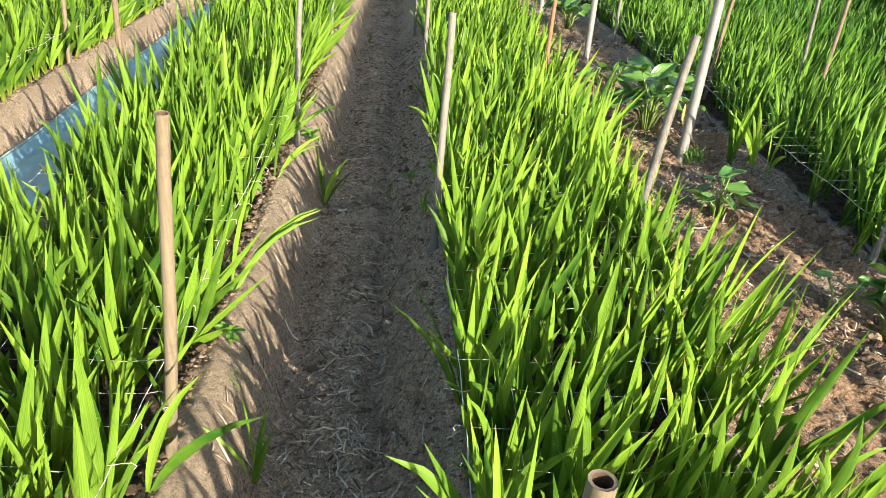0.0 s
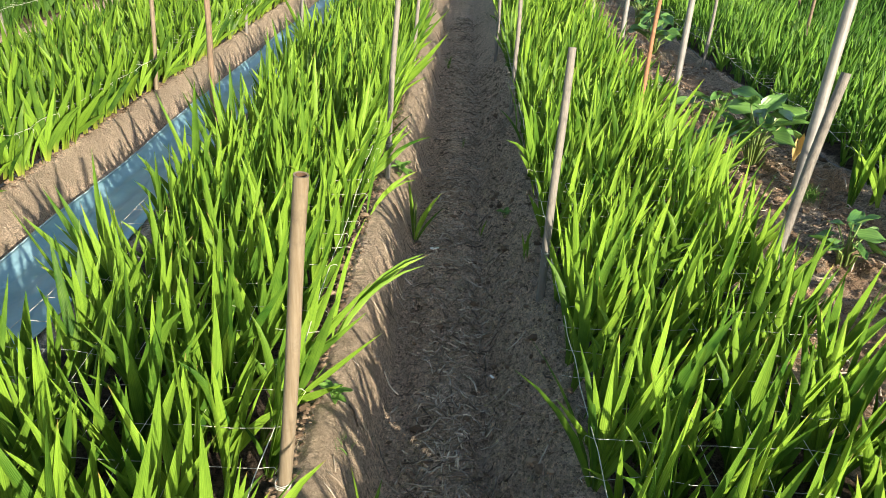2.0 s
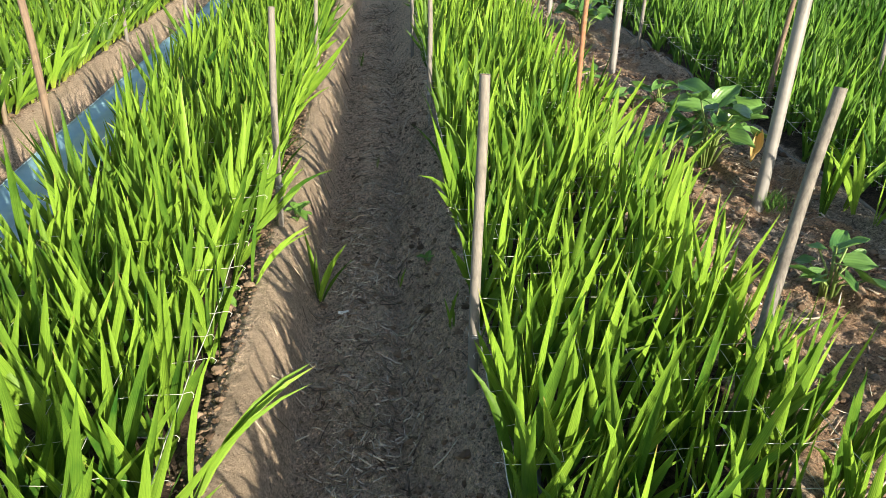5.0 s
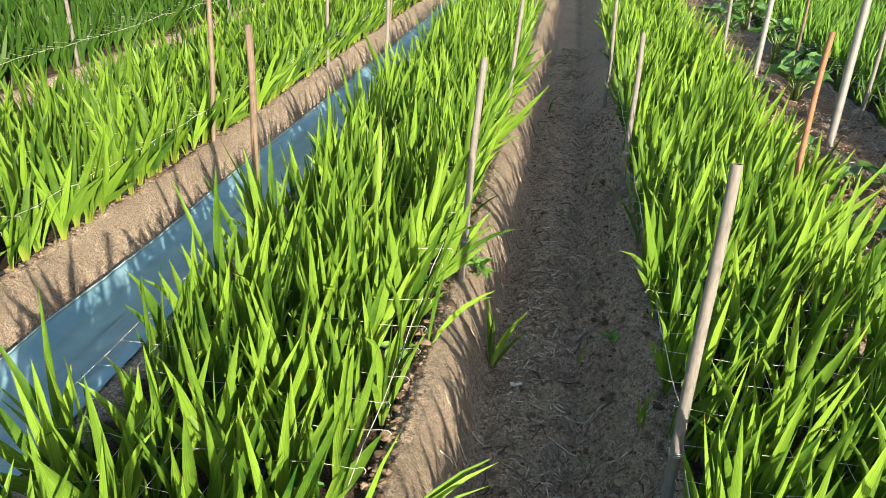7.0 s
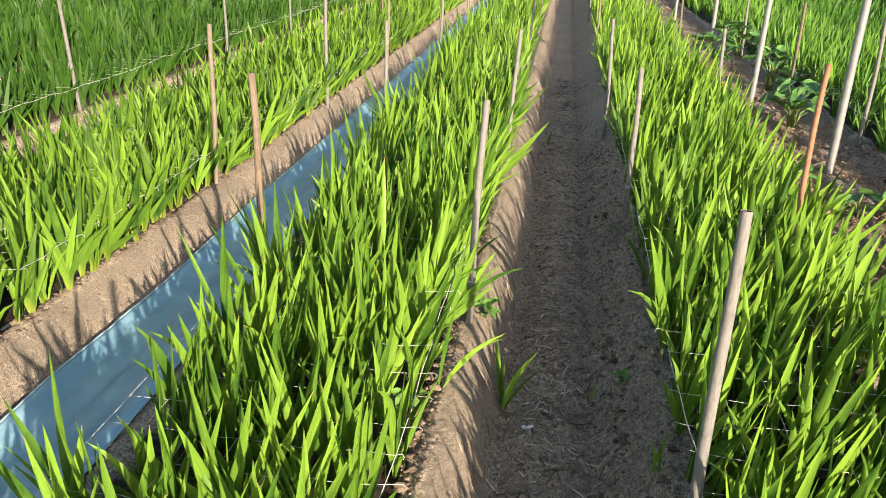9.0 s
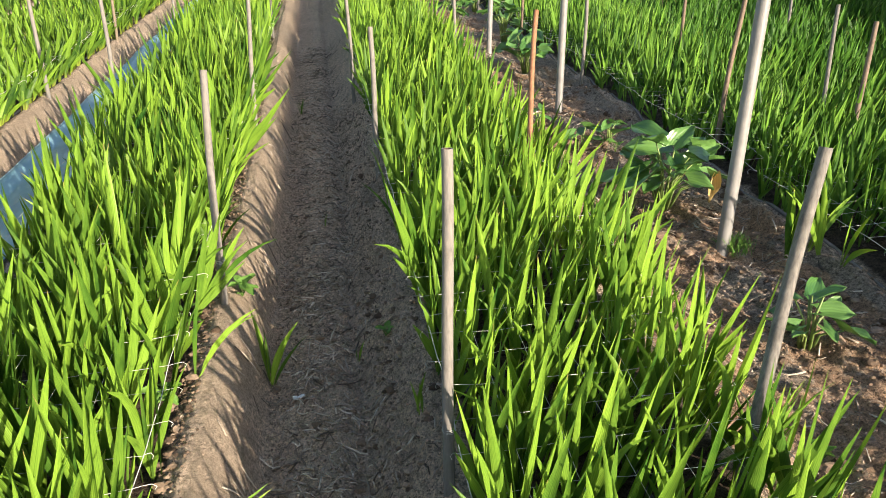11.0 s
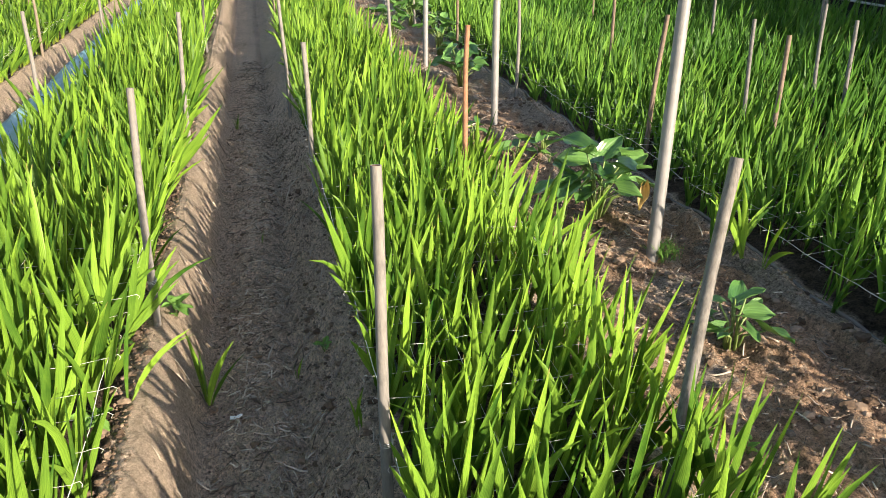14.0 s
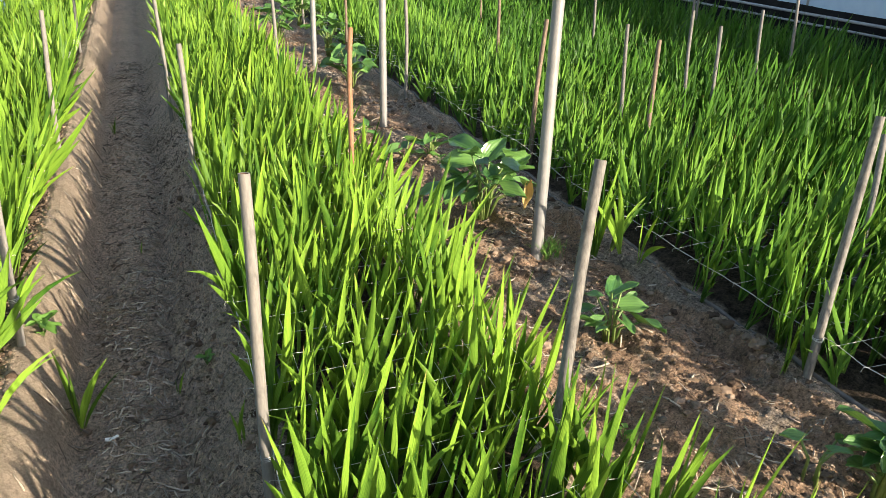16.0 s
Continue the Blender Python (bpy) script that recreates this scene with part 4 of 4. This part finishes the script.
# ---- litter, clods and stones ----
def straw_litter():
    rng = random.Random(77)
    g = Geo()
    for i in range(13000):
        y = 0.9 + 8.6 * rng.random() ** 1.9
        x = rng.gauss(0.0, 0.085)
        if i % 5 == 0:
            x = rng.uniform(1.2, 2.1)
        elif i % 8 == 0:
            x = rng.uniform(-0.3, 0.32)
        heap = abs(lump(x * 0.6, y, 2.6, 40.0))
        if rng.random() > 0.25 + 1.9 * heap:
            continue
        length, a, bend = rng.uniform(0.018, 0.055) * rng.choice((1, 1, 1, 1.5, 2.0)), rng.uniform(0, math.pi), rng.uniform(-0.25, 0.25)
        kink = rng.uniform(-0.5, 0.5) if rng.random() < 0.35 else 0.0
        lift = 0.014 * rng.random() if heap > 0.25 else 0.002
        pts, px, py = [], x, y
        for k in range(4):
            pts.append((px, py, ground_height(px, py) + 0.003 + lift * rng.uniform(0.6, 1.0)))
            turn = a + bend * k / 3 + (kink if k > 1 else 0)
            px, py = px + math.cos(turn) * length / 3, py + math.sin(turn) * length / 3
        r = rng.choice((0.0012, 0.0017, 0.0024, 0.0034))
        g.tube(pts, [r, r, r * 0.9, r * 0.6], 5)
    return tagged(new("straw_litter", g.mesh("straw_litter", STRAW)), "dry straw and stem scraps on the soil", "straw", kind="stuff")


def rock(g, rng, x, y, r, sink=0.3):
    bm = bmesh.new()
    bmesh.ops.create_icosphere(bm, subdivisions=2 if r > 0.012 else 1, radius=1.0)
    off, sq = rng.uniform(0, 90), (rng.uniform(0.8, 1.3), rng.uniform(0.7, 1.1), rng.uniform(0.5, 0.8))
    z = ground_height(x, y)
    verts = []
    for v in bm.verts:
        k = 1 + 0.55 * noise.noise(v.co * 1.3 + Vector((off, 0, 0))) + 0.25 * noise.noise(v.co * 3.1 + Vector((0, off, 0)))
        verts.append((x + v.co.x * r * k * sq[0], y + v.co.y * r * k * sq[1], z + v.co.z * r * k * sq[2] + r * sq[2] * (1 - 2 * sink) * 0.6))
    bm.verts.index_update()
    g.add(verts, [tuple(v.index for v in f.verts) for f in bm.faces])
    bm.free()


def clods():
    rng = random.Random(91)
    g = Geo()
    for i in range(12500):
        zone = rng.random()
        y = rng.uniform(0.9, 6.5)
        if zone < 0.22:
            x = rng.gauss(-0.425, 0.022)
        elif zone < 0.42:
            x = rng.choice((rng.uniform(-0.2, 0.36), rng.gauss(0.22, 0.06)))
        elif zone < 0.92:
            x, y = rng.uniform(1.2, 2.2), rng.uniform(1.6, 7.0)
            if lump(x, y, 2.4, 61.0) < rng.uniform(-0.15, 0.35):
                continue
        else:
            x, y = rng.gauss(-2.10, 0.03), rng.uniform(2.0, 6.0)
        rock(g, rng, x, y, min(0.028, 0.0035 + rng.expovariate(1 / 0.0045)) if x > 1.1 else min(0.020, 0.0025 + rng.expovariate(1 / 0.0030)))
    return tagged(new("soil_clods", g.mesh("soil_clods", CLOD, False)), "loose crumbs and clods of brown soil", "clods", kind="stuff")


def crumbs():
    """Fine crumbs of paler, drier soil over the furrow floor, its banks and the bare path."""
    rng = random.Random(57)
    g = Geo()
    for i in range(34000):
        if i % 4 == 0:
            x, y = rng.uniform(1.2, 2.2), rng.uniform(1.7, 6.0)
        else:
            x, y = rng.uniform(-0.21, 0.35), 1.0 + 6.0 * rng.random() ** 1.5
        r = 0.0013 + min(0.0055, rng.expovariate(1 / 0.0016))
        z = ground_height(x, y) + r * 0.3
        a = rng.uniform(0, 6.28)
        ring = [(x + r * k * math.cos(a + t), y + r * k * math.sin(a + t), z + rng.uniform(-0.3, 0.3) * r) for t, k in ((0, 1.3), (1.6, 0.8), (3.2, 1.1), (4.7, 0.9))]
        g.add([(x, y, z - r), *ring, (x + rng.uniform(-0.3, 0.3) * r, y, z + r * 0.8)], [(0, 2, 1), (0, 3, 2), (0, 4, 3), (0, 1, 4), (5, 1, 2), (5, 2, 3), (5, 3, 4), (5, 4, 1)])
    return tagged(new("soil_crumbs", g.mesh("soil_crumbs", CRUMB, False)), "fine pale crumbs of dry soil and grit", "crumbs", kind="stuff")


straw_litter()
clods()
crumbs()
for k, (x, y, r) in enumerate(((1.56, 2.50, 0.017), (1.40, 2.78, 0.012), (1.86, 2.58, 0.010), (1.60, 3.62, 0.014), (1.45, 3.9, 0.016), (1.82, 3.42, 0.014), (1.5, 4.6, 0.014))):
    g = Geo()
    rock(g, random.Random(300 + k), x, y, r, 0.2)
    tagged(new("stone", g.mesh("stone", STONE, False)), "small pale stone lying on bare soil", "stone", "small stones")


def chip(x, y, size, turn):
    g = Geo()
    z = ground_height(x, y) + 0.004
    outline = [(-1, -0.35), (-0.4, -0.45), (0.5, -0.3), (1, -0.1), (0.8, 0.35), (0.0, 0.25), (-0.9, 0.4)]
    lower = [(x + size * (math.cos(turn) * a - math.sin(turn) * b), y + size * (math.sin(turn) * a + math.cos(turn) * b), z + 0.004 * abs(a)) for a, b in outline]
    upper = [(a, b, c + 0.004) for a, b, c in lower]
    n = len(outline)
    g.add(lower + upper, [tuple(range(n))[::-1], tuple(range(n, 2 * n))] + [(i, (i + 1) % n, (i + 1) % n + n, i + n) for i in range(n)])
    return tagged(new("white_scrap", g.mesh("white_scrap", CHIP, False)), "small white scrap lying in the furrow", "scrap")


chip(-0.10, 3.20, 0.022, 0.2)
chip(0.145, 2.233, 0.012, 2.2)


# ---- plastic house beyond the field ----
def plastic_house():
    ob = thing("plastic_house", (8.02, 10.0, 0.03), "blue-covered plastic greenhouse with a black skirt and rails", "greenhouse")
    length, width, wall, rise = 30.0, 6.0, 1.7, 1.2

    def sheet(points, y0, y1, steps, wobble):
        g, n = Geo(), len(points)
        ys = np.linspace(y0, y1, steps)
        verts = [(x + wobble * lump(y, z, 1.3, 50.0), y, z + wobble * 0.5 * lump(y, x, 2.0, 51.0)) for y in ys for x, z in points]
        faces = [(j * n + i, (j + 1) * n + i, (j + 1) * n + i + 1, j * n + i + 1) for j in range(steps - 1) for i in range(n - 1)]
        return g.add(verts, faces)

    arch = [(0.0, 0.50), (0.0, wall)] + [(width / 2 * (1 - math.cos(t)), wall + rise * math.sin(t)) for t in np.linspace(0.15, math.pi - 0.15, 15)] + [(width, wall), (width, 0.0)]
    part("cover", sheet(arch, -length / 2, length / 2, 60, 0.03), COVER, ob, "pale blue film cover")
    part("skirt", sheet([(-0.06, -0.05), (-0.06, 0.25), (-0.04, 0.56)], -length / 2, length / 2, 120, 0.04), BLACK_SHEET, ob, "black plastic skirt")
    for z, r in ((0.36, 0.014), (0.47, 0.018)):
        part("rail", Geo().tube([(-0.13, -length / 2, z), (-0.13, 0, z + 0.01), (-0.13, length / 2, z)], r, 8), RAIL, ob, "galvanised pipe rail")
    for y in np.arange(-length / 2, length / 2 + 0.1, 2.2):
        hoop = [(-0.03, y, -0.1), (-0.03, y, wall)] + [(width / 2 * (1 - math.cos(t)) * 1.01 - 0.03, y, wall + (rise + 0.03) * math.sin(t)) for t in np.linspace(0.15, math.pi - 0.15, 11)]
        part("hoop", Geo().tube(hoop, 0.016, 6), RAIL, ob)
    return ob


plastic_house()
